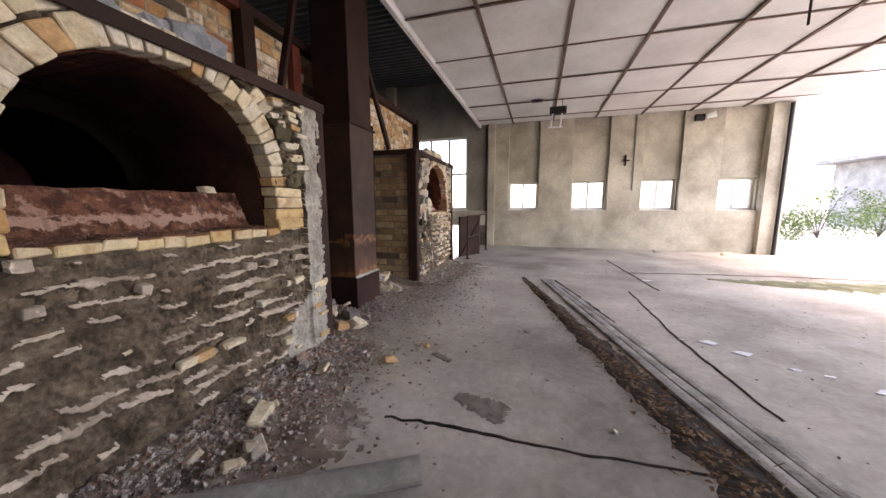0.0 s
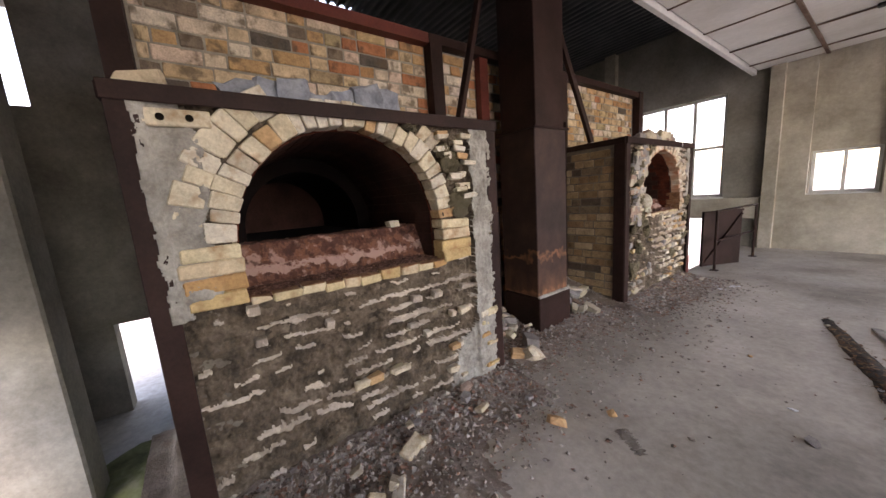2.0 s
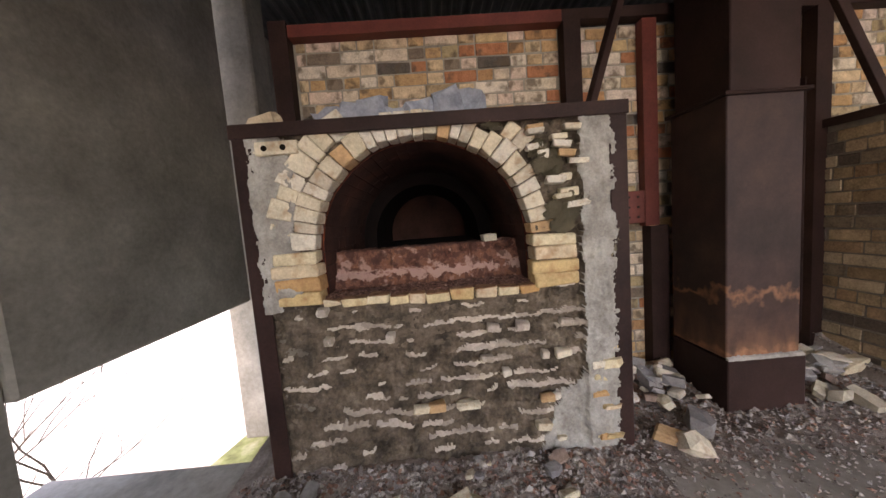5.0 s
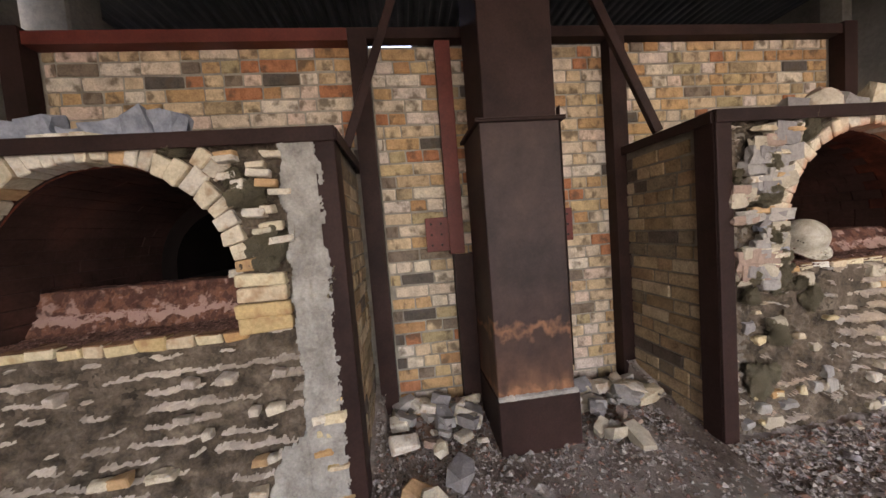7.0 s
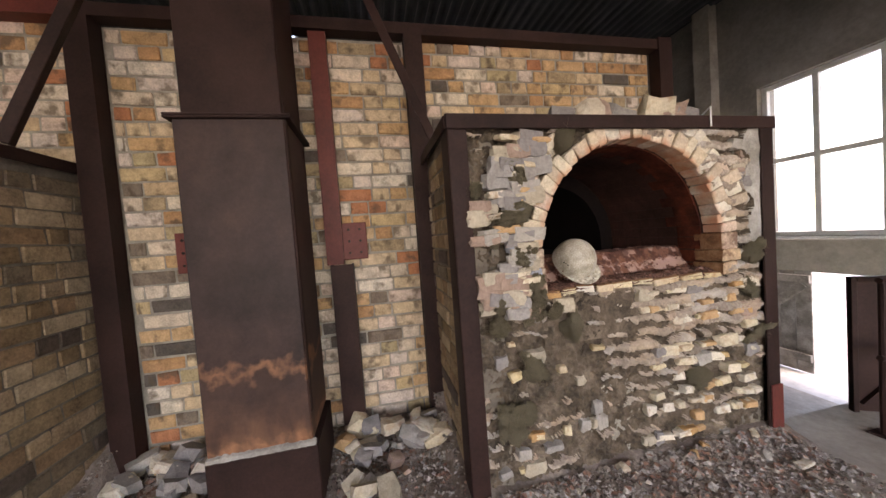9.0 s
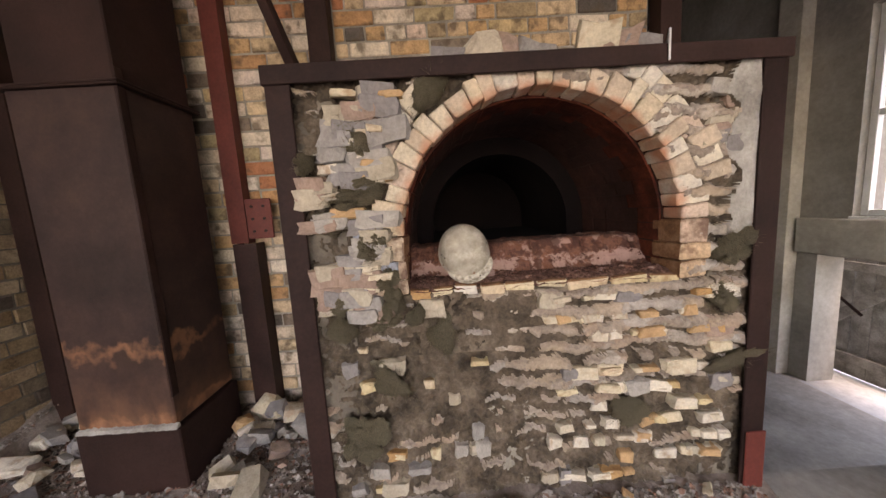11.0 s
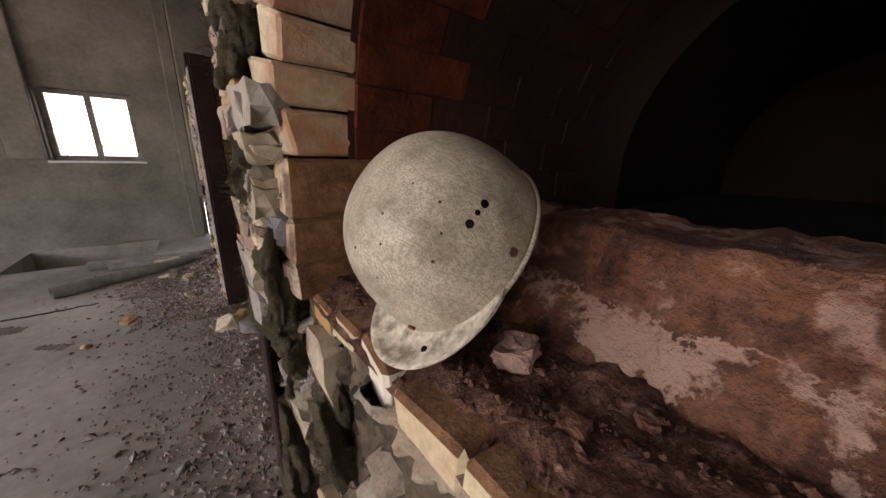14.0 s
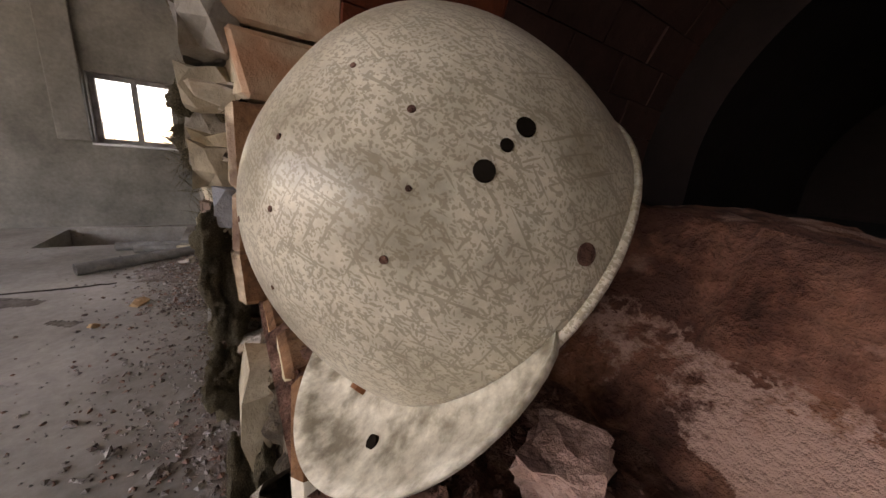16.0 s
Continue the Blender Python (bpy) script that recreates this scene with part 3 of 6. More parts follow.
def build_corrugated():
    """Corrugated steel over the kilns with its ridges along x; a short translucent sheet lets light in."""
    pitch, amp = 0.15, 0.022
    hole = (-5.75, -5.2, 2.05, 2.75)

    def strip(x0, x1, y0, y1):
        n = int(round((y1 - y0) / pitch * 6))
        V, F = [], []
        for i in range(n + 1):
            y = y0 + (y1 - y0) * i / n
            z = ROOF + amp * max(-1, min(1, 1.6 * math.sin(2 * math.pi * y / pitch)))
            V += [(x0, y, z), (x1, y, z), (x1, y, z + 0.004), (x0, y, z + 0.004)]
        for i in range(n):
            a, b = i * 4, i * 4 + 4
            F += [(a, a + 1, b + 1, b), (a + 3, b + 3, b + 2, a + 2), (a, b, b + 3, a + 3), (a + 1, a + 2, b + 2, b + 1)]
        F += [(0, 3, 2, 1), (n * 4, n * 4 + 1, n * 4 + 2, n * 4 + 3)]
        return V, F

    VV, FF = [], []
    for args in ((-1.63, hole[1], SOUTH - 0.1, NORTH + 0.15), (hole[0], hole[1], SOUTH - 0.1, hole[2]), (hole[0], hole[1], hole[3], NORTH + 0.15), (-9.2, hole[0], SOUTH - 0.1, NORTH + 0.15)):
        x1, x0 = max(args[0], args[1]), min(args[0], args[1])
        V, F = strip(x0, x1, args[2], args[3])
        FF += [tuple(k + len(VV) for k in f) for f in F]
        VV += V
    tagged(raw("roof_corrugated", VV, FF, CORRUGATED), "dark grey corrugated steel roof sheets", "roof", kind="structure")


build_corrugated()


def build_ground():
    """One sheet of ground to the horizon: low yard, rising to the slab's level on the open east side."""
    xs = [-600, -200, -60, -25, -14, -9.5, -6, -3, 0, 2, 3, 4, 5.0, 5.3, 5.8, 7, 9, 12, 16, 25, 60, 200, 600]
    ys = [-600, -200, -60, -25, -12, -6, -3, -1.7, 0, 2, 4, 6, 8, 9.3, 10, 12, 15, 25, 60, 200, 600]
    V, F = [], []
    for y in ys:
        for x in xs:
            k = min(1, max(0, (x - 4.6) / 0.6))
            V.append((x, y, LOW - 0.003 + (0.95 * k if y > -1.6 or x > 4.9 else 0) - (0.15 if y < 1 and x < 4.6 else 0)))
    n = len(xs)
    for j in range(len(ys) - 1):
        for i in range(n - 1):
            F.append((j * n + i, j * n + i + 1, (j + 1) * n + i + 1, (j + 1) * n + i))
    tagged(raw("ground", V, F, YARD), "yard ground, coloured pale to throw light into the hall", "ground", kind="structure")


build_ground()

# ---------------------------------------------------------------- kilns
FX = -1.565           # front face of both kilns
BACK = -2.36          # brick wall behind them


class Kiln:
    def __init__(self, y0, y1, cy, cz, r, sill, ledge, bar_z, bar_in, step_x):
        self.y0, self.y1, self.cy, self.cz, self.r, self.sill, self.ledge, self.bar_z = y0, y1, cy, cz, r, sill, ledge, bar_z
        self.bar_in, self.step_x = bar_in, step_x


K1 = Kiln(0.175, 2.11, 1.062, 1.215, 0.545, 0.975, 0.985, 1.19, 0.205, -2.70)
K2 = Kiln(4.035, 5.965, 5.04, 1.200, 0.545, 1.003, 1.018, 1.143, 0.165, -2.40)
TOP, FL = 1.855, 0.092


def in_arch(k, y, z, grow=0.0):
    if z < k.sill - grow:
        return False
    if z < k.cz:
        return abs(y - k.cy) < k.r + grow
    return (y - k.cy) ** 2 + (z - k.cz) ** 2 < (k.r + grow) ** 2


def kiln_face(k, parent, zone, seed):
    """The rough face: clay, squeezed mortar ridges and cement in relief, on a fine mesh with the opening left out."""
    step = 0.0062 if seed == 1 else 0.0055
    y0, y1, z0, z1 = k.y0 + 0.03, k.y1 - 0.03, -0.02, TOP - 0.03
    ny, nz = int((y1 - y0) / step), int((z1 - z0) / step)
    V = np.zeros((ny + 1, nz + 1, 3))
    kinds = np.zeros((ny + 1, nz + 1), dtype=int)
    for i in range(ny + 1):
        y = y0 + (y1 - y0) * i / ny
        for j in range(nz + 1):
            z = z0 + (z1 - z0) * j / nz
            kind, d = zone(y, z)
            V[i, j] = (FX + d, y, z)
            kinds[i, j] = kind
    keep = {}
    verts, faces, idx = [], [], []

    def vert(i, j):
        if (i, j) not in keep:
            keep[i, j] = len(verts)
            verts.append(tuple(V[i, j]))
        return keep[i, j]

    for i in range(ny):
        for j in range(nz):
            y, z = y0 + (y1 - y0) * (i + 0.5) / ny, z0 + (z1 - z0) * (j + 0.5) / nz
            if in_arch(k, y, z, 0.03):
                continue
            faces.append((vert(i, j), vert(i + 1, j), vert(i + 1, j + 1), vert(i, j + 1)))
            idx.append(int(kinds[i, j]))
    return raw("face", verts, faces, [MUD, RIDGE if seed == 1 else RUBBLE, CEMENT], parent, "clay-daubed masonry with squeezed mortar ridges", True, idx)


def zone_1(y, z):
    """Kiln 1: clay with thin wavy mortar ridges, a cement strip over the frame's edge and at the lower corner."""
    n = fbm(y, z, 1.3, 9)
    m = fbm(y, z, 7.7, 40)
    right = 1.862 + 0.03 * fbm(0, z, 2, 6)
    corner = 1.9 - max(0.0, 0.62 - z) * 0.55 + 0.07 * n
    if y > 2.036 + 0.022 * fbm(0, z, 6, 7) + 0.012 * m:
        return 2, -0.012
    if y > right:
        return 2, 0.037 + 0.014 * n + 0.009 * m
    if y > corner or (z > 1.0 and y < 0.42 + 0.04 * n) or (z > 0.93 and (y < 0.30 + 0.03 * n)):
        edge = y < 0.235 + 0.02 * fbm(0, z, 9, 7)
        return 2, -0.012 if edge else (0.036 if y < 0.285 else 0.014) + 0.012 * n + 0.008 * m
    row = (z + 0.020 * fbm(y, 0.2, 3, 2.6) + 0.010 * noise.noise(Vector((y * 11, z * 2, 4))) + 0.010 * (y - 1.0)) / 0.077
    f = row - math.floor(row)
    k = math.floor(row)
    length = noise.noise(Vector((y * 6.5, k * 5.3, 0.5))) + 0.45 * noise.noise(Vector((y * 17, k * 3.1, 2.5)))
    bias = -0.04 + 0.22 * (y - 0.8) * (1 if z < 0.8 else 0.6) - 0.30 * max(0, z - 0.66)
    thick = 0.05 + 0.20 * min(0.75, max(0.0, length + bias))
    tall = abs(f - 0.5 + 0.20 * n + 0.10 * m)
    if length + bias > 0.0 and tall < thick and 0.04 < z < 0.95:
        e = 1 - tall / thick
        return 1, 0.004 + 0.013 * min(1, e * 1.8) + 0.005 * m
    return 0, -0.012 + 0.016 * n + 0.015 * m + (0.008 if 0.3 < f < 0.7 else 0)


def zone_2(y, z):
    """Kiln 2: clay at one side and low down, tan mortar beds with thin dark gaps over the rest."""
    n = fbm(y, z, 4.3, 9)
    m = fbm(y, z, 9.7, 40)
    u = y - K2.y0
    if y > 5.885 + 0.012 * m:
        return 0, -0.012
    flat = 0.022 * max(0.0, 1 - (abs(y - 4.915) / 0.14) ** 4)
    if z > 1.1 and y > 5.78 + 0.05 * n:
        return 2, 0.020 + 0.014 * n
    row = (z + 0.022 * fbm(y, 0.7, 5, 2.5) + 0.009 * noise.noise(Vector((y * 12, z * 2, 8)))) / 0.076
    f, k = row - math.floor(row), math.floor(row)
    length = noise.noise(Vector((y * 7.0, k * 4.7, 7.5))) + 0.5 * noise.noise(Vector((y * 19, k * 3.7, 1.5)))
    wool = fbm(y, z, 11, 2.6)
    rich = min(1, max(0, (u - 0.55) / 0.5)) * min(1, max(0, (z - 0.42 - 0.12 * wool) / 0.22))
    bias = -0.14 + 0.85 * rich - 0.5 * max(0, wool)
    if u > 1.68:
        bias -= 0.4
    thick = 0.05 + 0.19 * min(0.9, max(0.0, length + bias)) + 0.17 * rich
    tall = abs(f - 0.5 + 0.24 * n + 0.12 * m)
    if length + bias > 0 and tall < thick and z > 0.05:
        e = 1 - tall / thick
        return 1, 0.002 - flat + 0.013 * min(1, e * 2.2) + 0.008 * m + 0.007 * n
    return 0, -0.015 - flat * 0.6 + 0.018 * n + 0.017 * m


def scorched():
    """Cream firebrick turned orange-red towards the opening of the second kiln."""
    m = mat("scorched_firebrick", [], 9, 70, 0.9, 0.6, mottle=0.45, palette=[(0.66, 0.57, 0.43), (0.62, 0.51, 0.37), (0.66, 0.60, 0.50), (0.55, 0.44, 0.33), (0.70, 0.63, 0.50), (0.62, 0.48, 0.38)])
    nt = m.node_tree
    N, L = nt.nodes, nt.links
    bsdf = N["Principled BSDF"]
    base = bsdf.inputs["Base Color"].links[0].from_socket
    tc, off, sc, ln = N.new("ShaderNodeTexCoord"), N.new("ShaderNodeVectorMath"), N.new("ShaderNodeVectorMath"), N.new("ShaderNodeVectorMath")
    off.operation, off.inputs[1].default_value = "SUBTRACT", (0, K2.cy, K2.cz)
    sc.operation, sc.inputs[1].default_value = "MULTIPLY", (0, 1, 1)
    ln.operation = "LENGTH"
    up = N.new("ShaderNodeVectorMath")
    up.operation, up.inputs[1].default_value = "MAXIMUM", (-99, -99, 0)
    L.new(tc.outputs["Object"], off.inputs[0])
    L.new(off.outputs[0], up.inputs[0])
    L.new(up.outputs[0], sc.inputs[0])
    L.new(sc.outputs[0], ln.inputs[0])
    noi = N.new("ShaderNodeTexNoise")
    noi.inputs["Scale"].default_value, noi.inputs["Detail"].default_value = 9, 4
    L.new(tc.outputs["Object"], noi.inputs["Vector"])
    ma = N.new("ShaderNodeMath")
    ma.operation, ma.inputs[1].default_value = "MULTIPLY_ADD", 0.16
    L.new(noi.outputs["Fac"], ma.inputs[0])
    L.new(ln.outputs["Value"], ma.inputs[2])
    mr = N.new("ShaderNodeMapRange")
    mr.inputs["From Min"].default_value, mr.inputs["From Max"].default_value = K2.r + 0.066, K2.r + 0.118
    mr.inputs["To Min"].default_value, mr.inputs["To Max"].default_value = 0.85, 0.0
    L.new(ma.outputs[0], mr.inputs["Value"])
    mx = N.new("ShaderNodeMix")
    mx.data_type = "RGBA"
    L.new(mr.outputs["Result"], mx.inputs["Factor"])
    L.new(base, mx.inputs["A"])
    mx.inputs["B"].default_value = (0.47, 0.18, 0.09, 1)
    L.new(mx.outputs["Result"], bsdf.inputs["Base Color"])
    return m


SCORCH = scorched()


def arch_brick(name, r0, r1, a0, a1, x0, x1, k, material, parent, seed):
    """One voussoir: a tapered block of the ring between two radii and two angles."""
    r = random.Random(seed)
    bm = bmesh.new()
    vs = []
    for x in (x0, x1):
        for (rr, aa) in ((r0, a0), (r1, a0), (r1, a1), (r0, a1)):
            j = 0.007
            vs.append(bm.verts.new((x + (r.uniform(-0.022, 0.004) if x == x1 and rr == r0 else r.uniform(-j, j)), k.cy + (rr + r.uniform(-j, j)) * math.cos(aa), k.cz + (rr + r.uniform(-j, j)) * math.sin(aa))))
    for f in ((0, 1, 2, 3), (7, 6, 5, 4), (0, 4, 5, 1), (1, 5, 6, 2), (2, 6, 7, 3), (3, 7, 4, 0)):
        bm.faces.new([vs[i] for i in f])
    bmesh.ops.bevel(bm, geom=list(bm.edges), offset=0.005, segments=1, affect="EDGES")
    return part(name, bm, material, parent)


def arch_ring(k, parent, r0, r1, start, end, n, seed, proud=0.02, skip=0.0, ragged=0.02):
    r = random.Random(seed)
    a = math.radians(start)
    total = math.radians(end - start)
    cuts = [0.0]
    for i in range(n):
        cuts.append(cuts[-1] + r.uniform(0.75, 1.25))
    for i in range(n):
        if r.random() < skip:
            continue
        a0, a1 = a + total * cuts[i] / cuts[-1], a + total * cuts[i + 1] / cuts[-1]
        gap = 0.0015 / r0
        arch_brick("arch_brick", r0 + r.uniform(0, 0.006), r1 + r.uniform(-ragged, ragged), a0 + gap, a1 - gap, FX - 0.10, FX + proud + r.uniform(-0.008, 0.010), k, CREAM if k is K1 else SCORCH, parent, seed * 100 + i)


def kiln_vault(k, parent):
    """The firing chamber: a barrel of fired bricks, a step down to a narrower barrel, and its end wall."""
    V, F = [], []

    def add(vs, fs):
        F.extend([tuple(i + len(V) for i in f) for f in fs])
        V.extend(vs)

    r = random.Random(11)
    n, rows = 26, 5
    xs = [FX - 0.10 + (k.step_x - FX + 0.10) * i / rows for i in range(rows + 1)]
    for i in range(n):
        for j in range(rows):
            sh = 0.07 if i % 2 and j < rows - 1 else 0.0
            back = 0.07 if i % 2 and j else 0.0
            a0, a1 = math.pi * i / n, math.pi * (i + 1) / n
            g = 0.002
            ra = k.r + r.uniform(-0.002, 0.002)
            vs = []
            for x in (xs[j] - g - back, xs[j + 1] + g - sh):
                for rr, aa in ((ra, a0 + g), (ra + 0.1, a0 + g), (ra + 0.1, a1 - g), (ra, a1 - g)):
                    vs.append((x, k.cy + rr * math.cos(aa), k.cz + rr * math.sin(aa)))
            add(vs, [(0, 1, 2, 3), (7, 6, 5, 4), (0, 4, 5, 1), (1, 5, 6, 2), (2, 6, 7, 3), (3, 7, 4, 0)])
    for side in (-1, 1):
        for c in range(3):
            z0 = k.cz - 0.08 * (c + 1)
            for j in range(rows):
                y0, y1 = k.cy + side * k.r, k.cy + side * (k.r + 0.1)
                lo, hi = min(y0, y1) + r.uniform(-0.003, 0.003), max(y0, y1)
                vs = [(x, y, z) for x in (xs[j] - 0.005, xs[j + 1] + 0.005) for y, z in ((lo, z0 + 0.005), (hi, z0 + 0.005), (hi, z0 + 0.076), (lo, z0 + 0.076))]
                add(vs, [(0, 1, 2, 3), (7, 6, 5, 4), (0, 4, 5, 1), (1, 5, 6, 2), (2, 6, 7, 3), (3, 7, 4, 0)])
    # Rows behind the mouth are coloured darker, which paints in the vault's shade.
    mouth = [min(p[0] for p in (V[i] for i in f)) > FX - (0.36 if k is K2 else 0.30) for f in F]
    tagged(raw("vault_bricks", V, F, [FIRED_SHADE, FIRED], parent, "dark red fired brick vault, shade painted into deeper rows", False, [int(m) for m in mouth]), kind="stuff")
    # backing barrel, step ring, narrow barrel and end
    V, F = [], []
    seg = 40

    def prof(rad):
        pts = [(k.cy + rad, k.ledge - 0.2)]
        pts += [(k.cy + rad * math.cos(math.pi * i / seg), k.cz + rad * math.sin(math.pi * i / seg)) for i in range(seg + 1)]
        pts += [(k.cy - rad, k.ledge - 0.2)]
        return pts

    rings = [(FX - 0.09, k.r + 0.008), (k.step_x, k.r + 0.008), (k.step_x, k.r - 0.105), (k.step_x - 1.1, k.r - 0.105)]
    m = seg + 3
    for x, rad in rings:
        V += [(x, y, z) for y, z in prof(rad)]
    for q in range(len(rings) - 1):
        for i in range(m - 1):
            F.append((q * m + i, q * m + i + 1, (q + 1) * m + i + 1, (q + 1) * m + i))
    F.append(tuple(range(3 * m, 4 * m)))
    raw("chamber_lining", V, F, [SOOT_SHADE, FIRED_SHADE], parent, "sooty fired lining, the chamber's shade put into its colour", False, [1] * (m - 1) + [0] * (2 * (m - 1)) + [int(k is K1)])
    one_box("hearth", (k.step_x - 1.15, k.cy - k.r - 0.05, k.ledge - 0.25), (-1.97, k.cy + k.r + 0.05, k.bar_z - 0.05), SOOT_SHADE, parent, "dark fired hearth floor", bevel=0)


def bar_brick():
    """The fired bar: red-brown brick with a torn bed of pale pink mortar along its foot."""
    m = mat("fired_bar_brick", [(0.095, 0.036, 0.026), (0.175, 0.068, 0.046), (0.25, 0.112, 0.078), (0.23, 0.095, 0.055), (0.33, 0.18, 0.14)], 13, 110, 0.95, 1.0, mottle=0.6, hard=0.1, dist=0.02)
    smudge(m, (0.48, 0.30, 0.25), 11, 0.58, 0.62, 0.7)
    smudge(m, (0.075, 0.032, 0.025), 21, 0.51, 0.57, 0.75)
    N, L = m.node_tree.nodes, m.node_tree.links
    bsdf = N["Principled BSDF"]
    base = bsdf.inputs["Base Color"].links[0].from_socket
    tc, sep, noi, ad, mr, mr2, mul, mx = [N.new("ShaderNode" + q) for q in ("TexCoord", "SeparateXYZ", "TexNoise", "Math", "MapRange", "MapRange", "Math", "Mix")]
    L.new(tc.outputs["Object"], sep.inputs[0])
    L.new(tc.outputs["Object"], noi.inputs["Vector"])
    noi.inputs["Scale"].default_value, noi.inputs["Detail"].default_value, noi.inputs["Roughness"].default_value = 13, 10, 0.68
    ad.operation, ad.inputs[1].default_value = "MULTIPLY_ADD", 0.20
    L.new(noi.outputs["Fac"], ad.inputs[0])
    L.new(sep.outputs["Z"], ad.inputs[2])
    mr.inputs["From Min"].default_value, mr.inputs["From Max"].default_value = 1.124, 1.128
    mr2.inputs["From Min"].default_value, mr2.inputs["From Max"].default_value = 1.176, 1.172
    L.new(ad.outputs[0], mr.inputs["Value"])
    L.new(ad.outputs[0], mr2.inputs["Value"])
    mul.operation = "MULTIPLY"
    L.new(mr.outputs["Result"], mul.inputs[0])
    L.new(mr2.outputs["Result"], mul.inputs[1])
    mx.data_type = "RGBA"
    smear = N.new("ShaderNodeTexNoise")
    smear.inputs["Scale"].default_value, smear.inputs["Detail"].default_value, smear.inputs["Roughness"].default_value = 6.5, 10, 0.7
    L.new(tc.outputs["Object"], smear.inputs["Vector"])
    torn, torn2 = N.new("ShaderNodeMapRange"), N.new("ShaderNodeMath")
    torn.inputs["From Min"].default_value, torn.inputs["From Max"].default_value = 0.46, 0.50
    torn2.operation = "MULTIPLY"
    L.new(smear.outputs["Fac"], torn.inputs["Value"])
    L.new(torn.outputs["Result"], torn2.inputs[0])
    L.new(mul.outputs[0], torn2.inputs[1])
    L.new(torn2.outputs[0], mx.inputs["Factor"])
    L.new(base, mx.inputs["A"])
    mx.inputs["B"].default_value = (0.43, 0.27, 0.225, 1)
    L.new(mx.outputs["Result"], bsdf.inputs["Base Color"])
    return m


BAR = bar_brick()


def kiln_ledge(k, parent, seed):
    """The gritty ledge behind the sill, the bar of pink bricks and the sill's own bricks."""
    r = random.Random(seed)
    # ledge surface
    n1, n2 = 90, 30
    V, F = [], []
    for i in range(n1 + 1):
        for j in range(n2 + 1):
            y = k.cy - k.r - 0.01 + (2 * k.r + 0.02) * i / n1
            x = FX - 0.005 - 0.24 * j / n2
            V.append((x, y, k.ledge - 0.004 - 0.03 * max(0.0, 1 - (FX - x) / 0.06) + 0.010 * fbm(x, y, seed, 14) + 0.006 * fbm(x, y, seed + 3, 50) + 0.05 * max(0, (FX - 0.2 - x)) ))
    for i in range(n1):
        for j in range(n2):
            a = i * (n2 + 1) + j
            F.append((a, a + 1, a + n2 + 2, a + n2 + 1))
    raw("ledge", V, F, GRIT, parent, "red-brown gritty ledge", True)
    one_box("ledge_core", (FX - 0.24, k.cy - k.r - 0.02, k.ledge - 0.3), (FX - 0.01, k.cy + k.r + 0.02, k.ledge - 0.04), MUD, parent, bevel=0)
    # the bar of fired bricks: crumbled faces with shallow joints
    n1, n2 = 150, 34
    V, F = [], []
    high = k.bar_z - k.ledge + 0.03
    steps = [(0.0, i / 16) for i in range(17)] + [(0.17 * i / 8, 1.0) for i in range(1, 9)]
    for i in range(n1 + 1):
        y = k.cy - k.r - 0.005 + (2 * k.r + 0.01) * i / n1
        for back, up in steps:
            z = k.ledge - 0.03 + high * up + (0.010 * fbm(y, 0, seed, 8) if up > 0.8 else 0)
            course = 0 if up < 0.48 else 1
            ph = (y + 0.09 * course) / 0.235
            joint = 0.012 if abs(ph - round(ph)) < 0.02 or abs(up - 0.48) < 0.04 else 0.0
            x = FX - k.bar_in - back - 0.105 * up - joint + 0.012 * fbm(y, z, seed, 11) + 0.007 * fbm(y, z, seed + 2, 38)
            V.append((x, y, z + (0.006 * fbm(x, y, seed, 30) if back else 0)))
    m = len(steps)
    for i in range(n1):
        for j in range(m - 1):
            F.append((i * m + j, (i + 1) * m + j, (i + 1) * m + j + 1, i * m + j + 1))
    raw("hearth_bar", V, F, BAR, parent, "crumbled pink and red fired brick bar", True)


FLAKE = mat("pale_pink_mortar_flake", [(0.30, 0.17, 0.14), (0.44, 0.28, 0.24), (0.52, 0.36, 0.31)], 40, 150, 0.95, 0.8, mottle=0.4)
PALE = mat("pale_broken_firebrick", [(0.66, 0.60, 0.50), (0.76, 0.71, 0.62)], 14, 90, 0.9, 0.5, mottle=0.25)
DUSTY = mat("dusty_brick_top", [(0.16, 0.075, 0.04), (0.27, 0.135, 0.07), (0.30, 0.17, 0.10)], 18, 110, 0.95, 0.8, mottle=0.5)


def sill_bricks(k, parent, seed, widths, material, proud=0.02):
    """Header bricks along the sill, clean at the broken front and brown with dust on top."""
    r = random.Random(seed)
    y = k.cy - k.r + 0.0
    for w, tall in widths:
        me = brick_mesh("sill_brick", w - 0.008, 0.12, tall, r.randrange(999), 0.008, 0.006)
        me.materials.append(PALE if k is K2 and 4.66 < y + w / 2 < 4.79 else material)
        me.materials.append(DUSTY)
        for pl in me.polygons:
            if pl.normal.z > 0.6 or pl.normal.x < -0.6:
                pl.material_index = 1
        ob = link_mesh("sill_brick", me, material, parent)
        ob.location = (FX - 0.06 + proud + r.uniform(-0.008, 0.006), y + w / 2, k.sill - tall / 2 + r.uniform(-0.004, 0.004))
        ob.rotation_euler = (r.uniform(-0.03, 0.03), r.uniform(-0.02, 0.02), r.uniform(-0.03, 0.03))
        y += w
        if y > k.cy + k.r:
            break


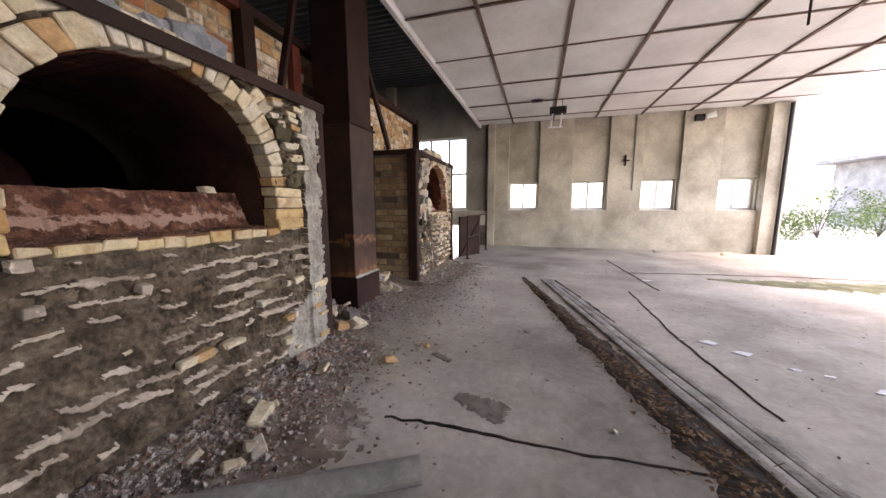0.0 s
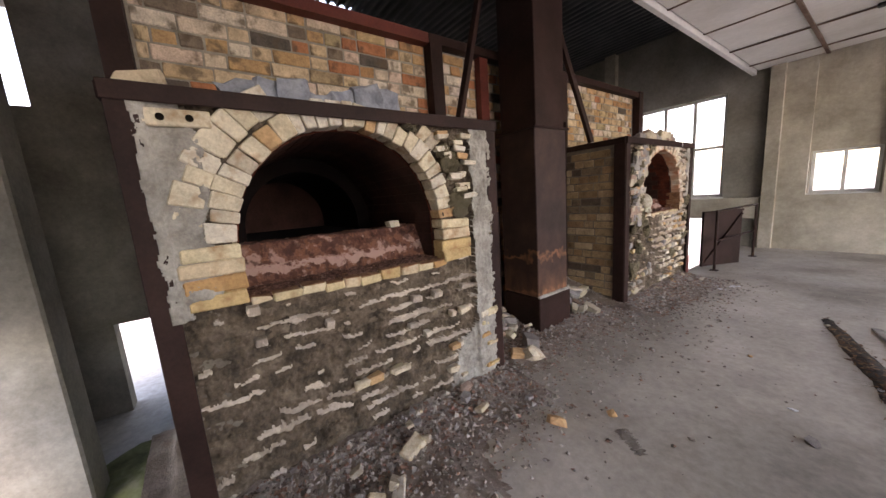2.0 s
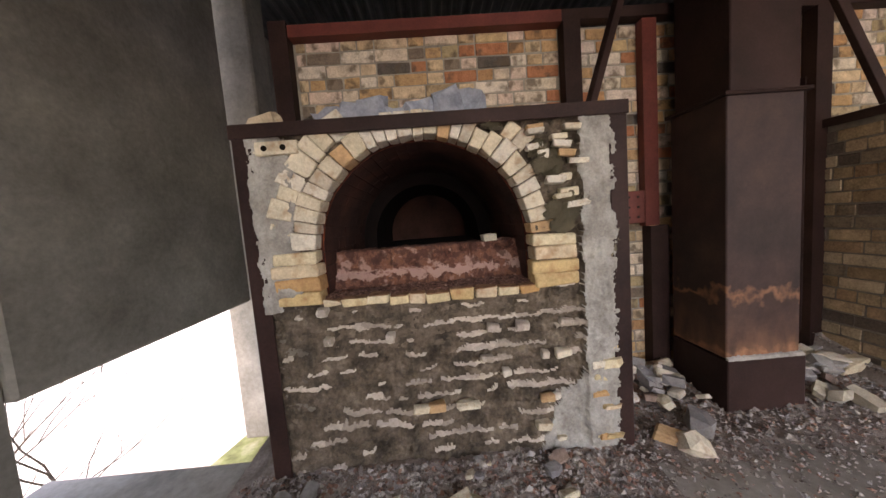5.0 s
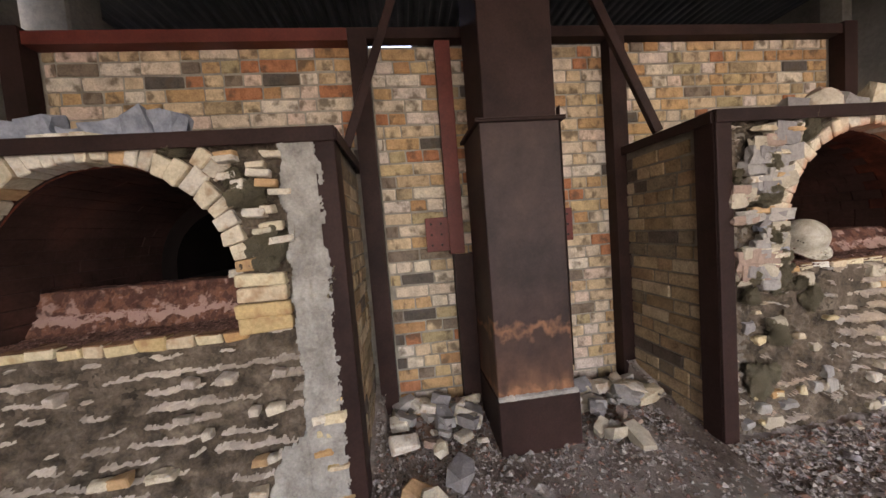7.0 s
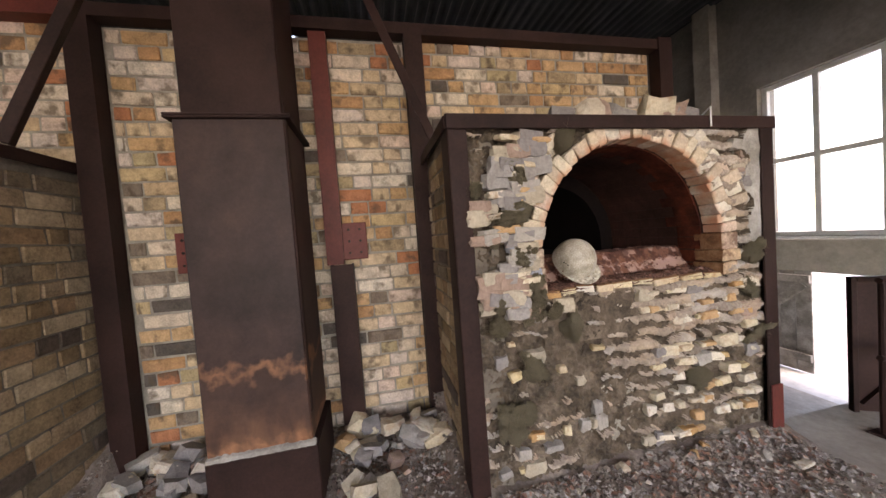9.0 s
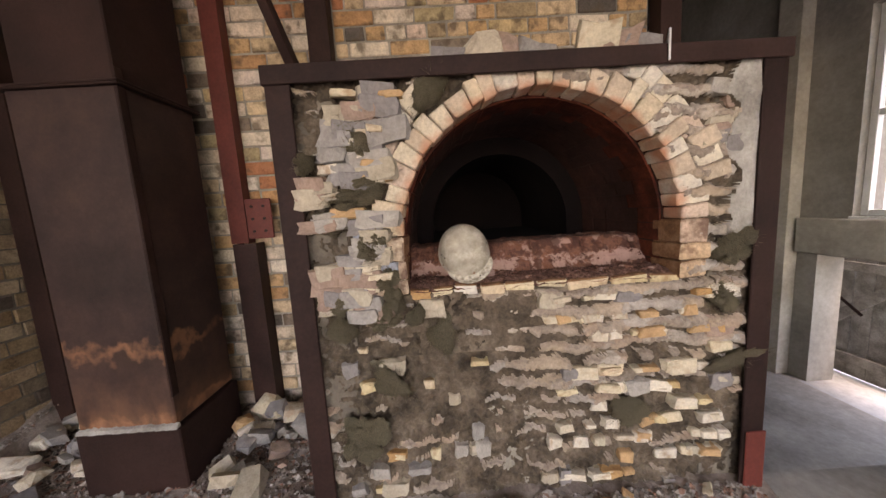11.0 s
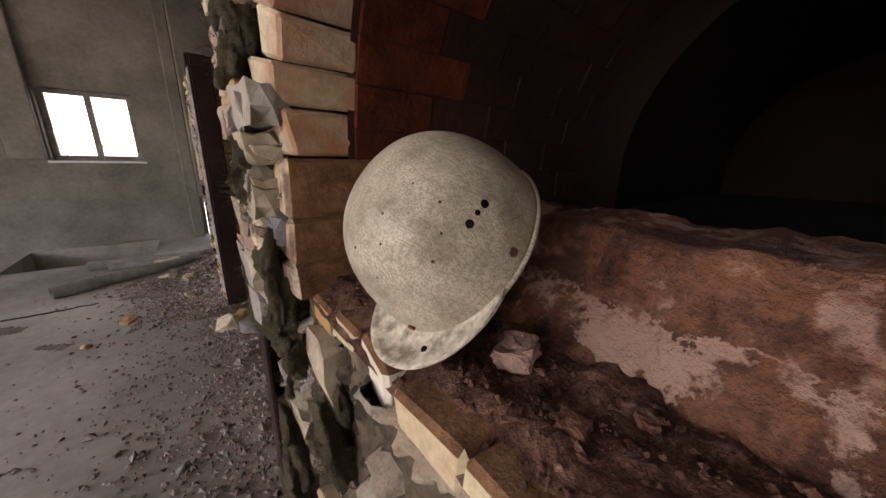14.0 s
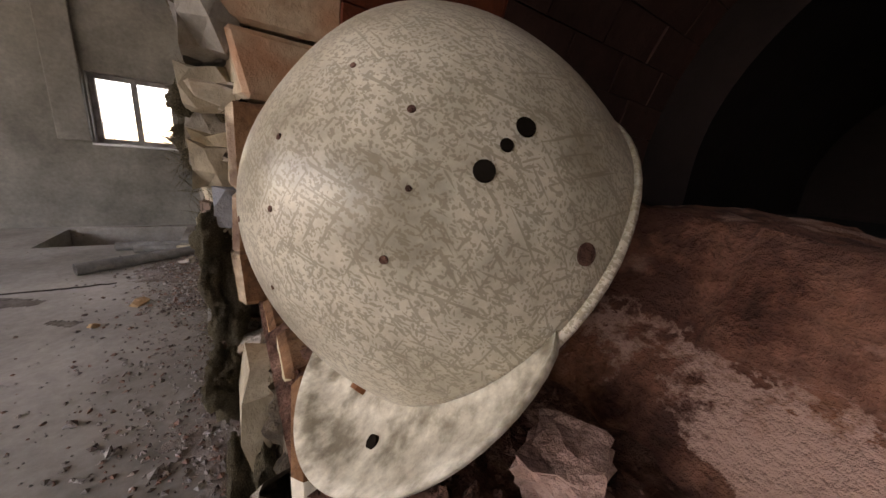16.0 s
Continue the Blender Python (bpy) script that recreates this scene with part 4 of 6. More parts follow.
def brick_run(parent, plane, at, a0, a1, z0, z1, seed, material=None, skip=None, depth=0.05, name="brick"):
    """Courses of bricks on a wall: plane 'x' looks along x, 'y' along y. Bricks share a few meshes."""
    r = random.Random(seed)
    L, H = 0.242, 0.0885
    full = [brick_mesh("brick", 0.232, depth, 0.076, seed * 10 + i, 0.004, 0.005) for i in range(3)]
    head = [brick_mesh("brick", 0.112, depth, 0.076, seed * 10 + 5 + i, 0.004, 0.005) for i in range(3)]
    c = 0
    z = z0
    while z + 0.06 < z1:
        a = a0 - r.uniform(0, 0.2)
        while a < a1 - 0.03:
            short = r.random() < (0.7 if c % 3 == 0 else 0.36)
            l = 0.122 if short else L
            b = a + l
            mid = (a + b) / 2
            lo, hi = max(a, a0), min(b, a1)
            if hi - lo > 0.05 and not (skip and skip(mid, z + 0.04)):
                me = r.choice(head if short else full)
                ob = link_mesh(name, me, material or BRICK, parent)
                s = (hi - lo - 0.010) / (l - 0.010)
                push = r.uniform(-0.004, 0.004)
                if plane == "x":
                    ob.location = (at - depth / 2 + 0.008 + push, (lo + hi) / 2, z + 0.04)
                    ob.rotation_euler = (r.uniform(-0.008, 0.008), 0, 0)
                else:
                    sign = 1 if plane == "y+" else -1
                    ob.location = ((lo + hi) / 2, at + sign * (-depth / 2 + 0.008 + push), z + 0.04)
                    ob.rotation_euler = (0, r.uniform(-0.008, 0.008), math.pi / 2)
                ob.scale = (1, s, 1)
            a = b
        z += H
        c += 1


def kiln_frame(k, parent, red_foot=False):
    """Angle-iron frame round the front block: two posts, a top bar, two side bars to the back wall."""
    x0, x1 = FX - 0.05, FX + 0.032
    for nm, a, b in (("frame_post", k.y0, k.y0 + FL), ("frame_post", k.y1 - FL, k.y1)):
        bm = bmesh.new()
        box(bm, (x1 - 0.012, a, -0.02), (x1, b, TOP - 0.001), 0.003)
        o = a if a == k.y0 else b - 0.012
        box(bm, (FX - 0.10, o - 0.001, -0.02), (x1 - 0.013, o + 0.012, TOP - 0.001), 0.003)
        part(nm, bm, STEEL, parent)
    bm = bmesh.new()
    box(bm, (x1 + 0.001, k.y0 - 0.006, TOP - 0.062), (x1 + 0.012, k.y1 + 0.006, TOP + 0.006), 0.003)
    box(bm, (FX - 0.07, k.y0 - 0.006, TOP + 0.0), (x1, k.y1 + 0.006, TOP + 0.010), 0.003)
    part("frame_top_bar", bm, STEEL, parent)
    for y in (k.y0 - 0.014, k.y1 + 0.002):
        one_box("frame_side_bar", (BACK + 0.09, y, TOP - 0.058), (FX + 0.02, y + 0.012, TOP + 0.004), STEEL, parent)
    if red_foot:
        one_box("frame_foot_plate", (x1 + 0.002, k.y1 - FL + 0.01, -0.02), (x1 + 0.010, k.y1 + 0.005, 0.30), RED_STEEL, parent, "red primer foot of the post")


def build_kiln(name, k, zone, seed, label):
    ob = thing(name, label, "kiln")
    kiln_face(k, ob, zone, seed)
    kiln_frame(k, ob, seed == 2)
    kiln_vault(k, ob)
    kiln_ledge(k, ob, seed)
    # body: side walls, top, core behind the face round the vault
    for y, s in ((k.y0 + 0.03, 1), (k.y1 - 0.03, -1)):
        one_box("side_wall", (BACK + 0.002, min(y, y + s * 0.2), -0.02), (FX - 0.02, max(y, y + s * 0.2), TOP - 0.03), MORTAR_SHADED, ob, bevel=0)
    V, F = [], []
    n1, n2 = 60, 24
    for i in range(n1 + 1):
        for j in range(n2 + 1):
            y = k.y0 + 0.02 + (k.y1 - k.y0 - 0.04) * i / n1
            x = FX - 0.01 - (FX - BACK - 0.01) * j / n2
            V.append((x, y, TOP - 0.012 + 0.012 * fbm(x, y, seed, 6) + 0.02 * max(0, fbm(x, y, seed + 1, 3))))
    for i in range(n1):
        for j in range(n2):
            a = i * (n2 + 1) + j
            F.append((a, a + 1, a + n2 + 2, a + n2 + 1))
    raw("top", V, F, CEMENT, ob, "uneven cement top", True)
    one_box("top_core", (BACK + 0.004, k.y0 + 0.04, TOP - 0.07), (FX - 0.03, k.y1 - 0.04, TOP - 0.05), MORTAR, ob, bevel=0)
    one_box("base_core", (BACK + 0.004, k.y0 + 0.24, -0.02), (FX - 0.04, k.y1 - 0.24, k.ledge - 0.32), MORTAR, ob, bevel=0)
    return ob


kiln_1 = build_kiln("brick_kiln", K1, zone_1, 1, "arched brick kiln in steel frame, clay-daubed front with mortar ridges")
kiln_2 = build_kiln("brick_kiln", K2, zone_2, 2, "arched brick kiln in steel frame, front of broken rubble courses")

# voussoirs
arch_ring(K1, kiln_1, K1.r + 0.004, K1.r + 0.115, 2, 178, 27, 21)
arch_ring(K1, kiln_1, K1.r + 0.122, K1.r + 0.235, 118, 172, 8, 22)
arch_ring(K1, kiln_1, K1.r + 0.122, K1.r + 0.225, 40, 62, 4, 23, skip=0.1)
arch_ring(K2, kiln_2, K2.r + 0.004, K2.r + 0.105, 2, 178, 27, 31, ragged=0.025)
arch_ring(K2, kiln_2, K2.r + 0.112, K2.r + 0.20, 14, 62, 8, 32)
arch_ring(K2, kiln_2, K2.r + 0.112, K2.r + 0.20, 122, 150, 4, 33, skip=0.2)
BURNT = mat("burnt_orange_firebrick", [], 10, 80, 0.9, 0.8, mottle=0.5, palette=[(0.58, 0.40, 0.28), (0.55, 0.33, 0.20), (0.62, 0.49, 0.36), (0.50, 0.36, 0.27), (0.60, 0.42, 0.27)])
smudge(BURNT, (0.11, 0.05, 0.035), 18, 0.50, 0.62, 0.7)
for k, ob, side, cols, l in ((K1, kiln_1, -1, YELLOW, 0.23), (K1, kiln_1, 1, YELLOW, 0.235), (K2, kiln_2, -1, BURNT, 0.13), (K2, kiln_2, 1, BURNT, 0.12)):
    r = random.Random(int(k.cy * 10) + side)
    z = k.sill - 0.02
    while z < k.cz - 0.03:
        h = r.uniform(0.066, 0.078)
        if k.cz - z - h < 0.045:
            h = k.cz + 0.014 - z
        me = brick_mesh("springer_brick", l * r.uniform(0.9, 1.05), 0.12 if k is K1 else 0.17, h - 0.002, r.randrange(999), 0.006, 0.007)
        if k is K2:
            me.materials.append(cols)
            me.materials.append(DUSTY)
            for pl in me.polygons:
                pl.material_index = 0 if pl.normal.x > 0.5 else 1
        b = link_mesh("springer_brick", me, cols, ob)
        b.location = (FX - (0.035 if k is K1 else 0.065) + r.uniform(-0.008, 0.008), k.cy + side * (k.r + l / 2), z + h / 2)
        b.rotation_euler = (r.uniform(-0.03, 0.03), 0, r.uniform(-0.03, 0.03))
        z += h
sill_bricks(K1, kiln_1, 5, [(0.09, 0.035), (0.13, 0.05), (0.12, 0.05), (0.10, 0.055), (0.09, 0.06), (0.12, 0.06), (0.13, 0.06), (0.12, 0.055), (0.12, 0.05), (0.1, 0.05)], YELLOW)
sill_bricks(K2, kiln_2, 6, [(0.095, 0.045), (0.085, 0.04), (0.108, 0.058), (0.105, 0.04), (0.125, 0.042), (0.13, 0.032), (0.175, 0.045), (0.165, 0.068), (0.13, 0.06)], YELLOW, proud=-0.006)

# ---------------------------------------------------------------- back wall, posts and braces
wall_b = pierced("wall_back", "x", BACK, -0.26, (0.20, 5.97), (-0.25, 2.66), [(k.cy - k.r - 0.12, k.cy + k.r + 0.12, k.ledge - 0.3, k.cz + k.r + 0.05) for k in (K1, K2)], MORTAR,
                 None, "yellow and brown stock brick wall behind the kilns")


def steel_bar(name, lo, hi, material, label, cat="steel post"):
    """A rolled channel, its back to the room and its flanges towards the wall, drawn as one profile."""
    ob = thing(name, label, cat)
    t = 0.012
    upright = hi[2] - lo[2] > hi[1] - lo[1]
    a0, a1 = (lo[1], hi[1]) if upright else (lo[2], hi[2])
    prof = [(lo[0], a0), (hi[0], a0), (hi[0], a1), (lo[0], a1), (lo[0], a1 - t), (hi[0] - t, a1 - t), (hi[0] - t, a0 + t), (lo[0], a0 + t)]
    bm = bmesh.new()
    ends = (lo[2], hi[2]) if upright else (lo[1], hi[1])
    rings = [[bm.verts.new((x, q, e) if upright else (x, e, q)) for x, q in prof] for e in ends]
    for i in range(8):
        j = (i + 1) % 8
        bm.faces.new((rings[0][i], rings[0][j], rings[1][j], rings[1][i]))
    bm.faces.new(rings[0][::-1])
    bm.faces.new(rings[1])
    part("channel", bm, material, ob)
    return ob


X0 = BACK + 0.012
steel_bar("steel_post", (X0, 0.10, -0.25), (X0 + 0.10, 0.22, 2.76), STEEL, "dark primed steel post at the wall's end")
steel_bar("steel_post", (X0, 2.125, -0.05), (X0 + 0.10, 2.245, 2.66), STEEL, "dark primed steel post against the brick wall")
steel_bar("steel_post", (X0, 3.968, -0.05), (X0 + 0.10, 4.088, 2.66), STEEL, "dark primed steel post against the brick wall")
steel_bar("steel_post", (X0, 5.975, -0.25), (X0 + 0.10, 6.095, 2.75), STEEL, "dark primed steel post at the wall's end")
steel_bar("steel_beam", (X0, 0.225, 2.655), (X0 + 0.09, 2.12, 2.735), RED_STEEL, "red primed steel beam along the wall top", "steel beam")
steel_bar("steel_beam", (X0, 2.125, 2.662), (X0 + 0.09, 5.97, 2.735), STEEL, "dark primed steel beam along the wall top", "steel beam")
for y0, lab in ((2.70, -1), (3.37, 1)):
    p = steel_bar("red_post", (X0 + 0.003, y0, 1.18), (X0 + 0.075, y0 + 0.105, 2.655), RED_STEEL, "red primed steel post beside the duct", "steel post")
    yy = (y0 - 0.165, y0 - 0.002) if lab < 0 else (y0 + 0.107, y0 + 0.26)
    bm = bmesh.new()
    box(bm, (X0 + 0.06, yy[0], 1.205), (X0 + 0.072, yy[1], 1.445), 0.003)
    plate = part("plate", bm, RED_STEEL, p, "bolted red plate")
    for dy in (0.04, 0.11):
        for z in (1.25, 1.325, 1.40):
            bm = bmesh.new()
            tube(bm, (X0 + 0.072, yy[0] + dy, z), (X0 + 0.08, yy[0] + dy, z), 0.009, 6)
            part("bolt", bm, STEEL, plate)
    steel_bar("steel_post", (X0 + 0.003, y0 + 0.02, -0.05), (X0 + 0.10, y0 + 0.16, 1.178), STEEL, "dark rusty steel post stub below a red post")
for y_low, y_top in ((2.10, 2.40), (4.05, 3.75)):
    ob = thing("brace", "dark steel diagonal brace up from the kiln's side bar", "brace")
    bm = bmesh.new()
    a, b = Vector((-1.93, y_low, 1.87)), Vector((-2.02, y_top, 2.68))
    d = (b - a) * 1.75
    beam(bm, a, a + d, 0.05, 0.05)
    part("bar", bm, STEEL, ob)


# ---------------------------------------------------------------- duct
def build_duct():
    ob = thing("flue_duct", "tall brown sheet-steel flue duct with rust bands near its foot", "duct", (0, 0, 0))
    x0, x1 = -2.20, -1.765
    one_box("lower_casing", (x0, 2.84, 0.355), (x1, 3.305, 1.925), DUCT, ob, bevel=0.006)
    one_box("upper_casing", (x0, 2.872, 1.935), (x1 - 0.012, 3.295, ROOF + 0.4), STEEL, ob, bevel=0.006)
    bm = bmesh.new()
    box(bm, (x0 - 0.02, 2.815, 1.920), (x1 + 0.022, 3.335, 1.930), 0.002)
    box(bm, (x0 - 0.02, 2.815, 1.9315), (x1 + 0.022, 3.335, 1.942), 0.002)
    part("flange", bm, STEEL, ob, "bolted flange seam")
    one_box("foot_box", (x0, 2.835, -0.06), (x1 + 0.018, 3.330, 0.348), STEEL, ob, "dark steel foot box", bevel=0.006)
    one_box("inspection_edge", (x1 - 0.04, 3.306, 0.5), (x1 + 0.003, 3.312, 2.0), STEEL, ob)
    # crust of mortar on the joint
    r = random.Random(4)
    V, F = [], []
    n = 40
    for i in range(n + 1):
        y = 2.84 + 0.48 * i / n
        h = 0.012 + 0.016 * abs(noise.noise(Vector((y * 30, 1.1, 0)))) + 0.012 * max(0, noise.noise(Vector((y * 9, 3.1, 0))))
        V += [(x1 - 0.005, y, 0.347), (x1 + 0.022 + r.uniform(-0.003, 0.003), y, 0.348), (x1 + 0.014, y, 0.352 + h * 0.7), (x1 - 0.004, y, 0.355 + h)]
    for i in range(n):
        a, b = i * 4, i * 4 + 4
        F += [(a, a + 1, b + 1, b), (a + 1, a + 2, b + 2, b + 1), (a + 2, a + 3, b + 3, b + 2), (a + 3, a, b, b + 3)]
    F += [(0, 3, 2, 1), (n * 4, n * 4 + 1, n * 4 + 2, n * 4 + 3)]
    raw("mortar_crust", V, F, CEMENT, ob, "crumbled grey mortar crust")


build_duct()


# ---------------------------------------------------------------- hard hat
def fibre_shell():
    """Cream resin with dark hair-fine fibres and grime."""
    m = mat("cream_fibre_resin", [(0.38, 0.34, 0.265), (0.52, 0.475, 0.385), (0.60, 0.56, 0.47)], 22, 130, 0.30, 0.25, mottle=0.3, dist=0.002)
    nt = m.node_tree
    N, L = nt.nodes, nt.links
    bsdf = N["Principled BSDF"]
    base = bsdf.inputs["Base Color"].links[0].from_socket
    tc = N.new("ShaderNodeTexCoord")
    lines = None
    for k, rot in enumerate(((0.2, 0.5, 0.1), (1.3, 0.2, 0.9), (0.6, 1.1, 1.7), (2.2, 0.4, 2.5), (0.9, 2.0, 0.4), (1.8, 1.5, 1.2), (0.3, 1.7, 2.1), (2.6, 0.9, 0.5), (1.1, 0.8, 2.9), (0.1, 2.4, 1.4))):
        mp = N.new("ShaderNodeMapping")
        mp.vector_type = "TEXTURE"
        mp.inputs["Rotation"].default_value = rot
        mp.inputs["Scale"].default_value = (1 / 30, 1 / 1100, 1 / 1100)
        mp.inputs["Location"].default_value = (k * 0.37, k * 0.11, 0)
        L.new(tc.outputs["Object"], mp.inputs[0])
        n = N.new("ShaderNodeTexVoronoi")
        n.inputs["Scale"].default_value = 1.0
        L.new(mp.outputs[0], n.inputs["Vector"])
        sep = N.new("ShaderNodeSeparateColor")
        L.new(n.outputs["Color"], sep.inputs[0])
        lt = N.new("ShaderNodeMath")
        lt.operation, lt.inputs[1].default_value = "LESS_THAN", 0.055
        L.new(sep.outputs[0], lt.inputs[0])
        if lines is None:
            lines = lt.outputs[0]
        else:
            mx = N.new("ShaderNodeMath")
            mx.operation = "MAXIMUM"
            L.new(lines, mx.inputs[0])
            L.new(lt.outputs[0], mx.inputs[1])
            lines = mx.outputs[0]
    fac = N.new("ShaderNodeMath")
    fac.operation, fac.inputs[1].default_value = "MULTIPLY", 0.55
    L.new(lines, fac.inputs[0])
    mx = N.new("ShaderNodeMix")
    mx.data_type = "RGBA"
    L.new(fac.outputs[0], mx.inputs["Factor"])
    L.new(base, mx.inputs["A"])
    mx.inputs["B"].default_value = (0.17, 0.14, 0.09, 1)
    L.new(mx.outputs["Result"], bsdf.inputs["Base Color"])
    return m


def build_helmet():
    """A deep shell, a rolled rim, a short peak, vent holes and rivets; the crown is the local z, the peak the local y."""
    A, B, C, PEAK = 0.1156, 0.1101, 0.1360, 0.0454

    ob = thing("hard_hat", "old cream fibre hard hat with vent holes on the ledge", "hard hat")
    ob.matrix_world = Matrix(((0.1067, 0.6120, 0.7836, -1.6875), (-0.9557, 0.2805, -0.0890, 4.7361), (-0.2742, -0.7395, 0.6148, 1.1215), (0, 0, 0, 1)))
    mat_h = fibre_shell()

    def at(ph, th, grow=0.0):
        c = max(0.0, math.cos(th)) ** 0.8
        return Vector(((B + grow) * math.cos(ph) * c, (A + grow) * math.sin(ph) * c, (C + grow) * math.sin(th)))

    V, F = [], []
    nr, nc = 26, 64
    for layer in (0.0, -0.005):
        for i in range(nr + 1):
            for j in range(nc):
                V.append(at(2 * math.pi * j / nc, math.pi / 2 * (i / nr) ** 1.0, layer))
    off = (nr + 1) * nc
    for i in range(nr):
        for j in range(nc):
            k = (j + 1) % nc
            F.append((i * nc + j, i * nc + k, (i + 1) * nc + k, (i + 1) * nc + j))
            F.append((off + i * nc + k, off + i * nc + j, off + (i + 1) * nc + j, off + (i + 1) * nc + k))
    for j in range(nc):
        k = (j + 1) % nc
        F.append((j, off + j, off + k, k))
    raw("shell", V, F, mat_h, ob, "cream fibre shell with grime", True)
    # rolled rim
    bm = bmesh.new()
    n = 64
    rings = []
    for j in range(n):
        ph = 2 * math.pi * j / n
        o, d = at(ph, 0), Vector((math.cos(ph), math.sin(ph), 0))
        rings.append([bm.verts.new(o + d * 0.0026 * math.cos(q) + Vector((0, 0, 0.0032 * math.sin(q)))) for q in [2 * math.pi * s / 6 for s in range(6)]])
    for j in range(n):
        for q in range(6):
            bm.faces.new((rings[j][q], rings[(j + 1) % n][q], rings[(j + 1) % n][(q + 1) % 6], rings[j][(q + 1) % 6]))
    part("rim", bm, mat_h, ob, "worn scuffed rim", True)
    # peak
    V, F = [], []
    n, m = 36, 6
    for side in (0.0, -0.004):
        for i in range(n + 1):
            u = -1.05 + 2.1 * i / n
            w = max(0.0, math.cos(u / 1.05 * math.pi / 2)) ** 0.6
            for j in range(m + 1):
                k = j / m
                ph = math.pi / 2 + u
                V.append((math.cos(ph) * (B - 0.002 + w * PEAK * 0.9 * k), math.sin(ph) * (A - 0.002 + w * PEAK * k), 0.004 + 0.019 * k * k * w + side))
    off = (n + 1) * (m + 1)
    for i in range(n):
        for j in range(m):
            a = i * (m + 1) + j
            F.append((a, a + 1, a + m + 2, a + m + 1))
            F.append((off + a + m + 1, off + a + m + 2, off + a + 1, off + a))
        a = i * (m + 1) + m
        F.append((a, off + a, off + a + m + 1, a + m + 1))
    raw("peak", V, F, SCUFF, ob, "short scuffed white-worn peak", True)

    def disc(name, ph, th, r, h, material, label=""):
        o = at(ph, th)
        nrm = (at(ph, th, 0.01) - o).normalized()
        bm = bmesh.new()
        tube(bm, o - nrm * 0.002, o + nrm * h, r, 16, r * 0.92)
        part(name, bm, material, ob, label)

    for flip in (False, True):
        for ph, th, r in ((2.835, 0.534, 0.0043), (2.958, 0.523, 0.0027), (3.063, 0.503, 0.0042)):
            disc("vent_hole", math.pi - ph if flip else ph, th, r, 0.0005, HOLE, "dark round vent hole")
        # A brown stain drawn as a flat disc under the rivets' object name.
        disc("rivet", math.pi - 2.87 if flip else 2.87, 0.131, 0.005, 0.0006, GRIT, "flat brown stain on the shell")
    for ph, th, r in ((2.38, 0.574, 0.0017), (2.853, 0.795, 0.0016), (2.62, 0.66, 0.0012), (2.05, 0.92, 0.0014), (1.75, 0.70, 0.0011), (1.55, 0.98, 0.0016), (2.3, 1.1, 0.0013), (2.9, 1.05, 0.0012)):
        disc("pit", ph, th, r, 0.0003, GRIT, "small brown chipped pit")
    disc("rivet", math.pi / 2, 0.128, 0.0046, 0.0025, COPPER, "rusty rivet")
    disc("rivet", -math.pi / 2, 0.12, 0.005, 0.0025, COPPER, "rusty rivet")
    q = 0.48
    c = Vector((-math.sin(0.166) * (B - 0.002 + PEAK * 0.88 * q), math.cos(0.166) * (A - 0.002 + PEAK * 0.98 * q), 0.004 + 0.019 * q * q))
    bm = bmesh.new()
    tube(bm, c + Vector((0, 0, -0.006)), c + Vector((0, 0, 0.0012)), 0.0037, 16)
    part("peak_hole", bm, HOLE, ob, "dark hole in the peak")
    return ob


hat = build_helmet()


# ---------------------------------------------------------------- rough pieces on the kiln faces
def spot(r, k, y0, y1, z0, z1):
    for _ in range(40):
        y, z = r.uniform(y0, y1), r.uniform(z0, z1)
        if not in_arch(k, y, z, 0.10):
            return y, z
    return None


def face_pieces(k, parent, seed, count, region, material, size, name="face_brick"):
    """Broken brick ends showing in the face, set on the courses."""
    r = random.Random(seed)
    shapes = [] if name == "face_stone" else [brick_mesh(name, 0.105, 0.05, 0.052, seed * 7 + i, 0.010, 0.006) for i in range(5)]
    shapes += [chunk_mesh(name, (0.05, 0.11, 0.055), seed * 7 + i, 2, 0.3) for i in range(4 if name == "face_stone" else 2)]
    for i in range(count):
        got = spot(r, k, *region)
        if not got:
            continue
        y, z = got
        if k is K2 and 4.80 < y < 5.03:
            continue
        if z < k.sill - 0.04:
            z = (round(z / 0.080) + 0.5) * 0.080
        ob = link_mesh(name, r.choice(shapes), material, parent)
        q = r.uniform(*size)
        ob.location = (FX + r.uniform(-0.018, 0.0) + (0.034 if region[1] < 4.6 else 0), y, z)
        ob.scale = (r.uniform(0.8, 1.1), q, r.uniform(0.5, 1.05) * min(1.1, max(0.8, q)) * (1.5 if name == "face_stone" else 1.0))
        ob.rotation_euler = (r.uniform(-0.12, 0.12), r.uniform(-0.1, 0.1), r.uniform(-0.08, 0.08))


face_pieces(K1, kiln_1, 51, 12, (0.95, 1.95, 0.05, 0.60), CREAM, (0.35, 0.9))
face_pieces(K1, kiln_1, 52, 9, (1.92, 2.0, 0.03, 0.55), YELLOW, (0.7, 1.0))
face_pieces(K1, kiln_1, 53, 14, (1.60, 1.86, 1.25, 1.76), CREAM, (0.5, 1.0))
face_pieces(K1, kiln_1, 60, 8, (0.40, 1.85, 0.5, 0.93), RIDGE, (0.3, 0.7))
face_pieces(K2, kiln_2, 54, 75, (4.95, 5.82, 0.10, 0.95), CREAM, (0.4, 1.1))
face_pieces(K2, kiln_2, 55, 26, (4.20, 5.80, 0.05, 0.95), YELLOW, (0.3, 0.8))
face_pieces(K2, kiln_2, 56, 30, (4.16, 5.85, 0.02, 0.9), STONE, (0.4, 1.0), "face_stone")
face_pieces(K2, kiln_2, 57, 46, (4.15, 4.50, 0.9, 1.78), STONE, (0.9, 1.5), "face_stone")
